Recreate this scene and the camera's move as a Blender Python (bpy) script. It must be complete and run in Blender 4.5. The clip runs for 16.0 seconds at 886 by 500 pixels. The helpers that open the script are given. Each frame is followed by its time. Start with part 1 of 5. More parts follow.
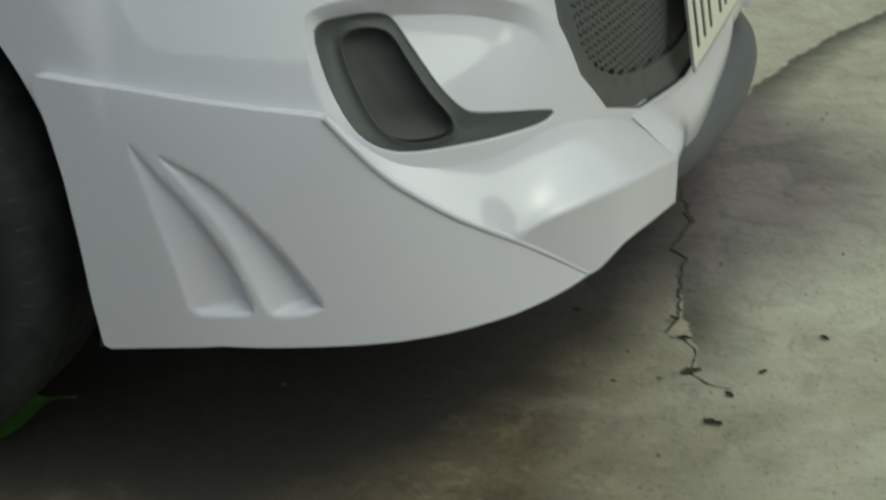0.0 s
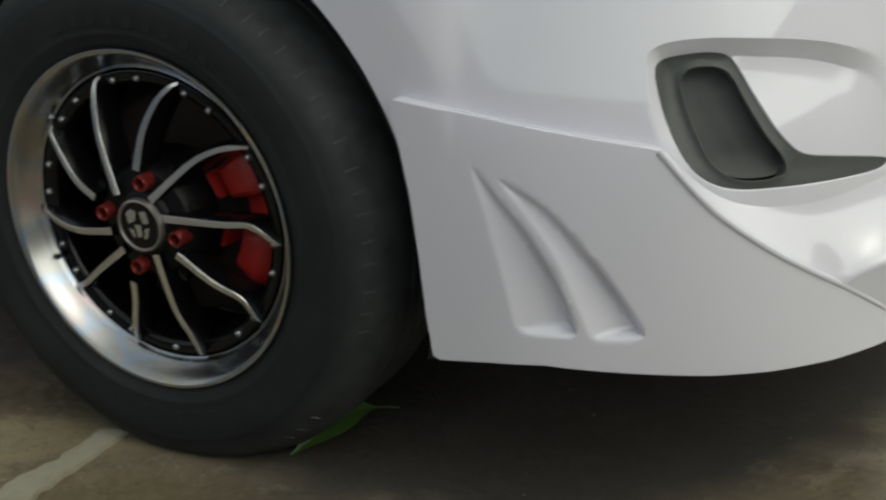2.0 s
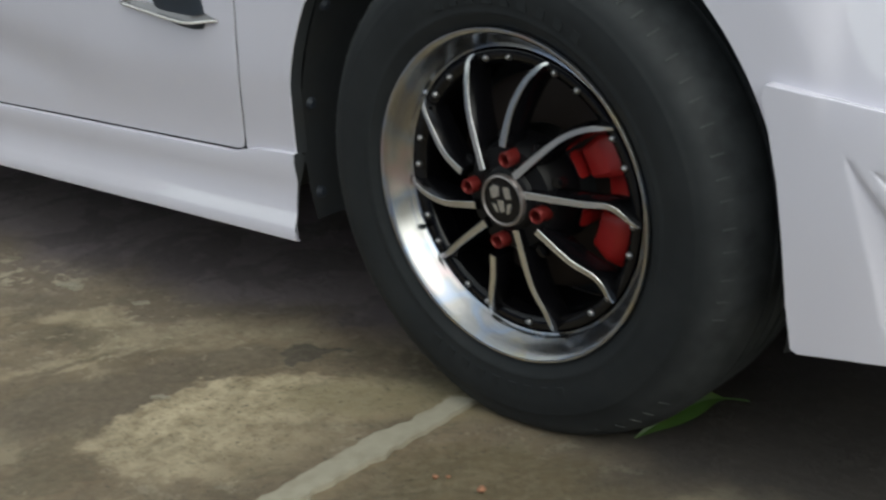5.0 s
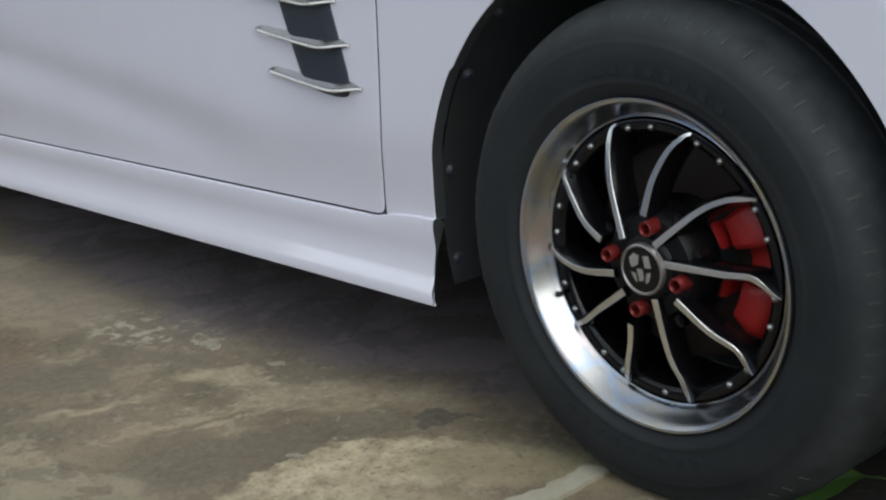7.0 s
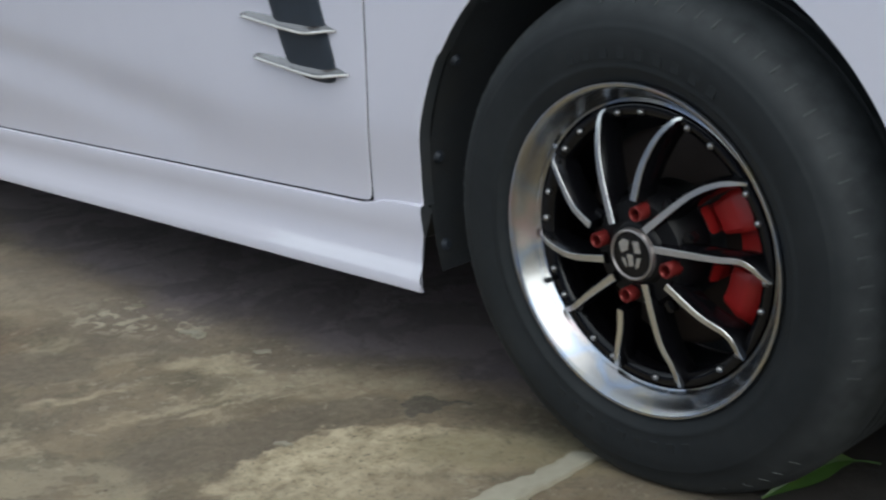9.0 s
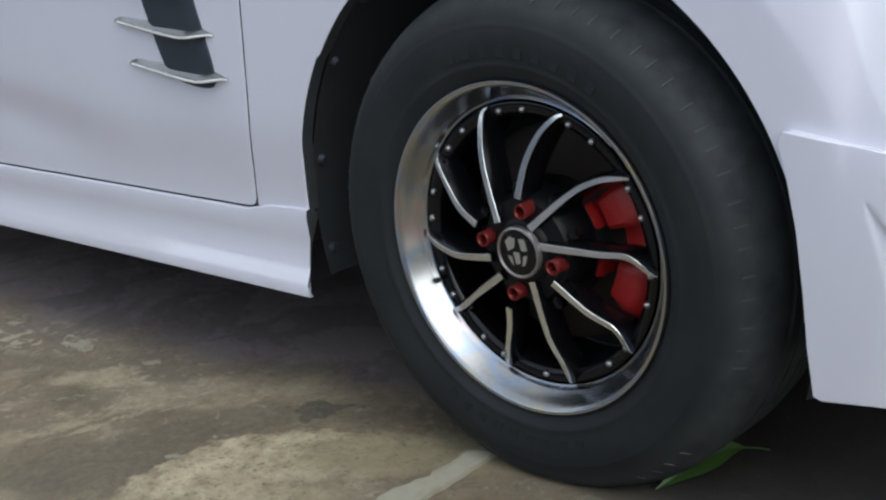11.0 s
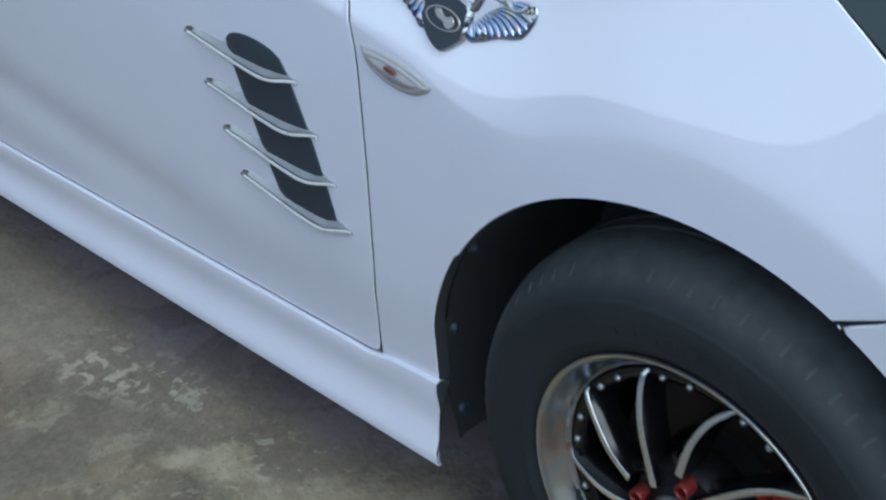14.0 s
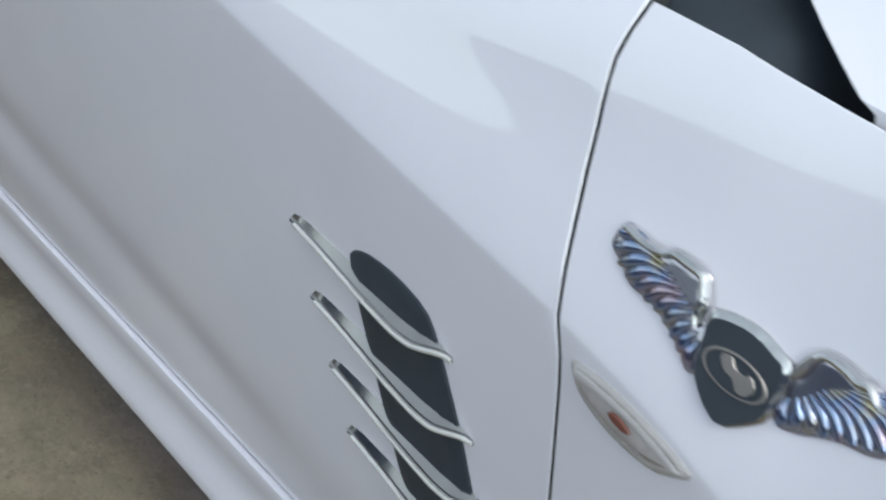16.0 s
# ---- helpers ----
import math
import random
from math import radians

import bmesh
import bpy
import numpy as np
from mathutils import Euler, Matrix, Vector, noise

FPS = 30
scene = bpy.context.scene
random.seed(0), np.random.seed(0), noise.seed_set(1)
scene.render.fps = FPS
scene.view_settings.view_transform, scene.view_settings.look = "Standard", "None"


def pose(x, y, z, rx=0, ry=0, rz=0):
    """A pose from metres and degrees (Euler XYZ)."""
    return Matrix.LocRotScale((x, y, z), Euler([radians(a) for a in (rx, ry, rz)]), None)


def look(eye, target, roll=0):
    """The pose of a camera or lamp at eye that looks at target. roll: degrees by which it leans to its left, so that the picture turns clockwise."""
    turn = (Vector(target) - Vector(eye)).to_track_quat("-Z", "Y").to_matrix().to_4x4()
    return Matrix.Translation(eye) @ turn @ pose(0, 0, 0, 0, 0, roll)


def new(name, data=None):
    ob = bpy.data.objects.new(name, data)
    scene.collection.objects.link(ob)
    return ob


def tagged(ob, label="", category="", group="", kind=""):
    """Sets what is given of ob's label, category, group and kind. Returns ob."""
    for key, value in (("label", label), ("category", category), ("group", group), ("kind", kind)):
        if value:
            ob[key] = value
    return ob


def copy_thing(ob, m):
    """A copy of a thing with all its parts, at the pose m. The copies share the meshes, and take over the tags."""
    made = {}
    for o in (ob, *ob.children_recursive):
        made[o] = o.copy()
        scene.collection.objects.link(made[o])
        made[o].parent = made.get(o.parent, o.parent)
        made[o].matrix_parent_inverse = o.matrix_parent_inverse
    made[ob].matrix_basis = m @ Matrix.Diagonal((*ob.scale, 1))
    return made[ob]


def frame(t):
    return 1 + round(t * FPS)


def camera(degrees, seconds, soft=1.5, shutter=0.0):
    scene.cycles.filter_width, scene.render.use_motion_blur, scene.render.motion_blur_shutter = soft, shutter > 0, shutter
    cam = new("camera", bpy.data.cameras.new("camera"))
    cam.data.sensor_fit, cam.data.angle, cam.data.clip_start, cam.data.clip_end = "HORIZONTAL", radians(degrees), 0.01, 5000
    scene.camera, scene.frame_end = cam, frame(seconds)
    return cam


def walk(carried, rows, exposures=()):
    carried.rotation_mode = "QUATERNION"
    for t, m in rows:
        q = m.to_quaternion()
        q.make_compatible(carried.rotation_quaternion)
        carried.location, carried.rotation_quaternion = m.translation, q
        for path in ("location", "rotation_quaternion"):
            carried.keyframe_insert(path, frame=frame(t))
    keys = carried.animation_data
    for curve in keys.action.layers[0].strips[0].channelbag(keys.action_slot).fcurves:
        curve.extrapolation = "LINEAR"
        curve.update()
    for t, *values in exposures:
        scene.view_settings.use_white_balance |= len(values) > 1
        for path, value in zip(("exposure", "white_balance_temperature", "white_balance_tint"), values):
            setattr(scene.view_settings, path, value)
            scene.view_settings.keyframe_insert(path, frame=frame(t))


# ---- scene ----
from mathutils import geometry

# camera and its path
cam = camera(35.63, 16.0, soft=2.2, shutter=0.45)
ROWS = [
    (0.0, 1.0512, -1.0219, 0.7790, 66.456, 3.031, 16.759),
    (0.5, 1.0527, -1.0587, 0.7909, 69.384, 3.477, 18.626),
    (1.0, 1.0523, -1.0641, 0.7882, 69.477, 3.559, 20.870),
    (1.5, 1.0498, -1.0785, 0.7743, 69.550, 3.752, 25.362),
    (2.0, 1.0462, -1.0861, 0.7703, 69.753, 3.876, 29.629),
    (2.5, 1.0412, -1.0883, 0.7684, 69.613, 3.830, 32.544),
    (3.0, 1.0334, -1.0952, 0.7603, 69.641, 3.643, 34.814),
    (3.5, 1.0291, -1.1034, 0.7727, 69.585, 3.952, 37.107),
    (4.0, 1.0272, -1.1154, 0.7684, 70.259, 3.826, 39.730),
    (4.5, 1.0256, -1.0943, 0.7625, 69.720, 4.395, 42.167),
    (5.0, 1.0380, -1.1046, 0.7638, 70.566, 5.235, 44.212),
    (5.2, 1.0386, -1.1039, 0.7625, 71.367, 5.560, 45.408),
    (7.3, 1.0342, -1.1381, 0.7617, 74.179, 5.412, 49.411),
    (7.5, 1.0353, -1.1367, 0.7683, 73.991, 5.594, 49.417),
    (8.0, 1.0335, -1.1372, 0.7598, 74.206, 5.234, 49.494),
    (8.5, 1.0236, -1.1287, 0.7514, 74.065, 5.584, 49.596),
    (9.0, 1.0221, -1.1410, 0.7563, 73.620, 5.295, 48.444),
    (9.5, 1.0243, -1.1358, 0.7572, 73.143, 5.290, 44.805),
    (9.7, 1.0257, -1.1242, 0.7559, 72.912, 5.529, 43.933),
    (10.1, 1.0262, -1.1220, 0.7570, 72.740, 5.700, 43.020),
    (11.2, 1.0200, -1.1195, 0.7625, 72.900, 6.250, 43.950),
    (11.8, 1.0152, -1.1183, 0.7706, 72.565, 6.571, 44.268),
    (12.0, 1.0033, -1.1198, 0.7941, 70.715, 7.038, 43.836),
    (12.5, 0.9352, -1.0856, 1.0214, 63.633, 6.993, 40.889),
    (13.0, 0.8660, -1.0842, 1.2272, 60.130, 5.922, 40.226),
    (13.5, 0.8044, -0.9826, 1.2726, 59.478, 6.338, 43.526),
    (14.0, 0.7170, -0.8571, 1.2945, 59.323, 6.023, 47.163),
    (14.5, 0.5869, -0.7893, 1.2876, 59.281, 4.581, 48.355),
    (15.0, 0.4392, -0.6356, 1.2817, 60.151, 3.815, 50.670),
    (15.5, 0.2967, -0.5228, 1.2631, 60.346, 3.376, 54.367),
    (16.0, 0.1296, -0.4873, 1.2680, 58.150, 1.761, 54.195),
]

EXPOSURES = [(0.0, -0.02, 5950, 0), (1.0, 0.05, 6100, 1), (1.75, 0.16, 6120, 7), (2.5, 0.28, 6100, 10), (3.5, 0.45, 6080, 9), (5.0, 0.74, 5880, 12), (7.5, 0.92, 5620, 14), (9.5, 0.93, 5540, 14), (12.0, 0.90, 5420, 16), (13.0, 0.72, 5230, 14),
             (14.0, 0.82, 4850, 10), (14.5, 0.82, 4950, 10), (15.0, 0.67, 5200, 12), (15.5, 0.79, 5450, 12), (16.0, 0.85, 5500, 10)]
walk(cam, [(t, pose(x, y, z, rx, ry, rz)) for t, x, y, z, rx, ry, rz in ROWS], EXPOSURES)

# daylight: a bright hazy sky, with a wide weak sun high in front of the car
SUN_ELEV, SUN_TURN = 46, 100
world = bpy.data.worlds.new("sky")
scene.world = world
world.use_nodes = True
wn = world.node_tree
sky = wn.nodes.new("ShaderNodeTexSky")
sky.sky_type, sky.sun_disc = "NISHITA", False
sky.sun_elevation, sky.sun_rotation = radians(SUN_ELEV), radians(SUN_TURN)
sky.dust_density, sky.air_density, sky.ozone_density = 2.0, 1.0, 0.5
wn.nodes["Background"].inputs["Strength"].default_value = 0.150
haze = wn.nodes.new("ShaderNodeHueSaturation")
haze.inputs["Saturation"].default_value = 0.3
wn.links.new(sky.outputs[0], haze.inputs["Color"])
warm = wn.nodes.new("ShaderNodeMix")          # hazy, slightly yellow-green daylight
warm.data_type, warm.blend_type = "RGBA", "MULTIPLY"
warm.inputs["Factor"].default_value = 1.0
warm.inputs["B"].default_value = (1.04, 1.03, 0.85, 1)
wn.links.new(haze.outputs[0], warm.inputs["A"])
wn.links.new(warm.outputs["Result"], wn.nodes["Background"].inputs["Color"])
sun = new("sun", bpy.data.lights.new("sun", "SUN"))
sun.data.energy, sun.data.angle, sun.data.color = 0.30, radians(70), (1.0, 0.87, 0.69)
a, e = radians(SUN_TURN), radians(SUN_ELEV)
sun.matrix_world = look((0, 0, 0), (-math.sin(a) * math.cos(e), -math.cos(a) * math.cos(e), -math.sin(e)))


# ---------------------------------------------------------------- materials
def material(name, colour, rough=0.5, metal=0.0, coat=0.0, vary=0.08, scale=30.0, bump=0.0, bump_scale=120.0,
             second=None, second_scale=4.0, second_amount=0.5, spec=0.5, per_object=0.0):
    m = bpy.data.materials.new(name)
    m.use_nodes = True
    t = m.node_tree
    b = t.nodes["Principled BSDF"]
    b.inputs["Roughness"].default_value = rough
    b.inputs["Metallic"].default_value = metal
    b.inputs["Coat Weight"].default_value = coat
    b.inputs["Coat Roughness"].default_value = 0.02
    b.inputs["Specular IOR Level"].default_value = spec
    co = t.nodes.new("ShaderNodeTexCoord")
    n1 = t.nodes.new("ShaderNodeTexNoise")
    n1.inputs["Scale"].default_value, n1.inputs["Detail"].default_value = scale, 6
    n2 = t.nodes.new("ShaderNodeTexNoise")
    n2.inputs["Scale"].default_value, n2.inputs["Detail"].default_value = second_scale, 4
    for n in (n1, n2):
        t.links.new(co.outputs["Object"], n.inputs["Vector"])
    mix = t.nodes.new("ShaderNodeMix")
    mix.data_type = "RGBA"
    mix.inputs["A"].default_value = (*[c * (1 - vary) for c in colour], 1)
    mix.inputs["B"].default_value = (*[min(1, c * (1 + vary)) for c in colour], 1)
    t.links.new(n1.outputs[0], mix.inputs["Factor"])
    out = mix.outputs["Result"]
    if second:
        ramp = t.nodes.new("ShaderNodeValToRGB")
        ramp.color_ramp.elements[0].position, ramp.color_ramp.elements[1].position = 0.48, 0.66
        t.links.new(n2.outputs[0], ramp.inputs[0])
        mul = t.nodes.new("ShaderNodeMath")
        mul.operation = "MULTIPLY"
        mul.inputs[1].default_value = second_amount
        t.links.new(ramp.outputs[0], mul.inputs[0])
        mix2 = t.nodes.new("ShaderNodeMix")
        mix2.data_type = "RGBA"
        mix2.inputs["B"].default_value = (*second, 1)
        t.links.new(mul.outputs[0], mix2.inputs["Factor"])
        t.links.new(out, mix2.inputs["A"])
        out = mix2.outputs["Result"]
    t.links.new(out, b.inputs["Base Color"])
    if bump:
        n3 = t.nodes.new("ShaderNodeTexNoise")
        n3.inputs["Scale"].default_value, n3.inputs["Detail"].default_value = bump_scale, 5
        t.links.new(co.outputs["Object"], n3.inputs["Vector"])
        bm_ = t.nodes.new("ShaderNodeBump")
        bm_.inputs["Strength"].default_value, bm_.inputs["Distance"].default_value = bump, 0.002
        t.links.new(n3.outputs[0], bm_.inputs["Height"])
        t.links.new(bm_.outputs[0], b.inputs["Normal"])
    return m


PAINT = material("white_paint", (0.680, 0.668, 0.758), 0.45, coat=1.0, vary=0.015, scale=9, bump=0.02, bump_scale=45,
                 second=(0.63, 0.618, 0.700), second_scale=6, second_amount=0.25)
PAINT.node_tree.nodes["Principled BSDF"].inputs["Coat IOR"].default_value = 1.75
GREY_PLASTIC = material("grey_plastic", (0.07, 0.076, 0.076), 0.5, vary=0.12, scale=90, bump=0.15, bump_scale=900)
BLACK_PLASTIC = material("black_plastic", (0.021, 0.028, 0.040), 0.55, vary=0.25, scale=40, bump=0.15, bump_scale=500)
# plastic of the liner; also painted on panel-gap walls as their shade
LINER_AND_GAP = material("liner_plastic_and_gap_shade", (0.026, 0.030, 0.034), 0.75, vary=0.3, scale=25, bump=0.3, bump_scale=200,
                 second=(0.035, 0.035, 0.033), second_scale=14, second_amount=0.5)
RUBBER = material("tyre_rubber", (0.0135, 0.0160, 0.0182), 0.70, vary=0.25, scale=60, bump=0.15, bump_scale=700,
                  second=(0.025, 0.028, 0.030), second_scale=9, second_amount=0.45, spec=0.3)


def dust_and_haze():
    """Patchy grey on the tyre's shoulder and tread: dust, and haze painted as colour."""
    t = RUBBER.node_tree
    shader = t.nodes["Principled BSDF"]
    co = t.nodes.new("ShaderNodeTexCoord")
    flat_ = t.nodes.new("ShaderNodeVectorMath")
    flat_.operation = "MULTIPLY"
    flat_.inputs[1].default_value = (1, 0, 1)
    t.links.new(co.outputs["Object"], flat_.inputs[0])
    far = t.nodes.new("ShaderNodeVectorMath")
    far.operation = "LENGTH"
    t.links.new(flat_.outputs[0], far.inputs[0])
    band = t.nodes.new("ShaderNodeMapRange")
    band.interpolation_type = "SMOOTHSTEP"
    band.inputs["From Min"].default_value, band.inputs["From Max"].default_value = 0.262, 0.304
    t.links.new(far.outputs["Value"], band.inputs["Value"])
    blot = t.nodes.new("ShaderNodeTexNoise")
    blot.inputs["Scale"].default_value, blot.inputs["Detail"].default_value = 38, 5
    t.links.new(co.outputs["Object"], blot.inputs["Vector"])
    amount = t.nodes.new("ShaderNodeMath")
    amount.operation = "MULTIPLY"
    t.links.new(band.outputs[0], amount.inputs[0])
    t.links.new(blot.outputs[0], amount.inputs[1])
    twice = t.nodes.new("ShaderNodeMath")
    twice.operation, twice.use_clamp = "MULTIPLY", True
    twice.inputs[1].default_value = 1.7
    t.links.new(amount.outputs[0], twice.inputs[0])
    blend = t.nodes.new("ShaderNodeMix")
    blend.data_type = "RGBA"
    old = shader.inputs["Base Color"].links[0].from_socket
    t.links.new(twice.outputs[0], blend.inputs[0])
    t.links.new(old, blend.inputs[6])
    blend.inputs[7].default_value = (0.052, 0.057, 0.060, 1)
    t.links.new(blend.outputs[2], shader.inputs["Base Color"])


dust_and_haze()
DUSTY_RUBBER = material("dusty_rubber", (0.055, 0.060, 0.060), 0.8, vary=0.5, scale=40)
CHROME = material("chrome", (0.60, 0.60, 0.61), 0.09, metal=1.0, vary=0.03, scale=25)
# whitened metal for the fins' edges, with their highlight put into the colour
EDGE_HIGHLIGHT = material("edge_highlight", (0.88, 0.86, 0.83), 0.22, metal=0.7)
BADGE_DIM = material("dim_badge_metal", (0.34, 0.31, 0.30), 0.3, metal=0.8)
DARK_CHROME = material("dark_chrome", (0.50, 0.48, 0.53), 0.18, metal=1.0, vary=0.04, scale=40)


def reflection_tinted(name, tints, scale, rough):
    """Bright metal whose drifting tint paints in coloured reflections from place to place."""
    m = material(name, (0.7, 0.7, 0.72), rough, metal=1.0)
    t = m.node_tree
    n = t.nodes.new("ShaderNodeTexNoise")
    n.inputs["Scale"].default_value, n.inputs["Detail"].default_value = scale, 2
    co = t.nodes.new("ShaderNodeTexCoord")
    t.links.new(co.outputs["Object"], n.inputs["Vector"])
    r = t.nodes.new("ShaderNodeValToRGB")
    while len(r.color_ramp.elements) < len(tints):
        r.color_ramp.elements.new(0.5)
    for k, c in enumerate(tints):
        r.color_ramp.elements[k].position = 0.30 + 0.40 * k / (len(tints) - 1)
        r.color_ramp.elements[k].color = (*c, 1)
    t.links.new(n.outputs[0], r.inputs[0])
    t.links.new(r.outputs[0], t.nodes["Principled BSDF"].inputs["Base Color"])
    return m


# Tints stand in for the colours that the badge and rim reflect.
WING_CHROME = reflection_tinted("reflection_tinted_chrome", [(0.56, 0.52, 0.36), (0.50, 0.49, 0.53), (0.32, 0.40, 0.60), (0.44, 0.41, 0.54), (0.54, 0.42, 0.46)], 42, 0.15)
FIN_CHROME = material("satin_chrome", (0.37, 0.355, 0.35), 0.16, metal=1.0, vary=0.05, scale=40)
RIM_METAL = reflection_tinted("polished_aluminium", [(0.56, 0.50, 0.36), (0.47, 0.465, 0.455), (0.46, 0.455, 0.45), (0.40, 0.455, 0.56), (0.46, 0.455, 0.46), (0.54, 0.45, 0.47)], 13, 0.24)
RIVET = material("dull_steel", (0.42, 0.42, 0.42), 0.35, metal=1.0)
MACHINED = material("machined_aluminium", (0.74, 0.74, 0.74), 0.27, metal=1.0, vary=0.06, scale=120)
GLOSS_BLACK = material("gloss_black_paint", (0.004, 0.004, 0.005), 0.16, vary=0.2, scale=30, spec=0.35)
POCKET = material("pocket_plastic", (0.019, 0.024, 0.025), 0.5, vary=0.15, scale=60, bump=0.1, bump_scale=600)
DIRT = material("packed_dirt", (0.065, 0.06, 0.048), 0.95, vary=0.4, scale=70, bump=0.5, bump_scale=160)
DRY_LEAF = material("dry_leaf", (0.035, 0.028, 0.014), 0.8, vary=0.3, scale=90)
HUB_BLACK = material("satin_black_paint", (0.004, 0.004, 0.005), 0.45, vary=0.3, scale=40, spec=0.2)
RED = material("red_caliper_paint", (0.33, 0.014, 0.012), 0.38, vary=0.12, scale=60, bump=0.1, bump_scale=300)
RED_METAL = material("red_anodised_metal", (0.16, 0.018, 0.016), 0.28, metal=0.4, vary=0.1, scale=80)
DISC = material("brake_disc_steel", (0.030, 0.022, 0.018), 0.5, metal=0.6, vary=0.3, scale=30)
PLATE_WHITE = material("plate_enamel", (0.72, 0.70, 0.62), 0.4, vary=0.04, scale=30)
PLATE_INK = material("plate_ink", (0.05, 0.06, 0.05), 0.5, vary=0.1)
SIGN_RED = material("red_sticker", (0.5, 0.03, 0.08), 0.4)
LENS_RIM = material("lens_rim", (0.36, 0.345, 0.355), 0.2, coat=1.0, vary=0.1, scale=60)
LENS = material("clear_lens", (0.27, 0.250, 0.252), 0.1, coat=1.0, vary=0.35, scale=70)
AMBER = material("amber_bulb", (0.15, 0.055, 0.04), 0.25)
BLUE = material("blue_reflector", (0.05, 0.22, 0.65), 0.15, metal=0.5)
SILVER = material("silver_reflector", (0.72, 0.70, 0.76), 0.25, metal=0.4)
GREY_TUBE = material("grey_valance_plastic", (0.085, 0.09, 0.105), 0.42, vary=0.08, scale=20, bump=0.1, bump_scale=200)
LEAF = material("green_leaf", (0.040, 0.088, 0.015), 0.4, vary=0.2, scale=60, second=(0.12, 0.16, 0.03), second_scale=25, second_amount=0.4)
PEBBLE = material("pebble_grit", (0.13, 0.10, 0.075), 0.9, vary=0.3, scale=200)
BRICK_CRUMB = material("brick_crumb", (0.30, 0.15, 0.085), 0.9, vary=0.3, scale=300, bump=0.4, bump_scale=400)
PALE_GRIT = material("pale_mortar", (0.31, 0.29, 0.225), 0.9, vary=0.15, scale=60, bump=0.5, bump_scale=250,
                     second=(0.2, 0.18, 0.13), second_scale=16, second_amount=0.7)
GLASS_DARK = material("dark_glass", (0.02, 0.03, 0.034), 0.08)
BLUE_WALL = material("blue_grey_render", (0.105, 0.125, 0.195), 0.9, vary=0.15, scale=6, bump=0.3, bump_scale=80, second=(0.085, 0.098, 0.140), second_scale=1.3, second_amount=0.5)
WALL = material("rendered_wall", (0.13, 0.128, 0.125), 0.9, vary=0.06, scale=6, bump=0.3, bump_scale=80,
                second=(0.10, 0.10, 0.095), second_scale=1.3, second_amount=0.5)

CREAM_WALL = material("cream_render", (0.62, 0.58, 0.49), 0.9, vary=0.06, scale=6, bump=0.3, bump_scale=80, second=(0.50, 0.46, 0.38), second_scale=1.1, second_amount=0.5)


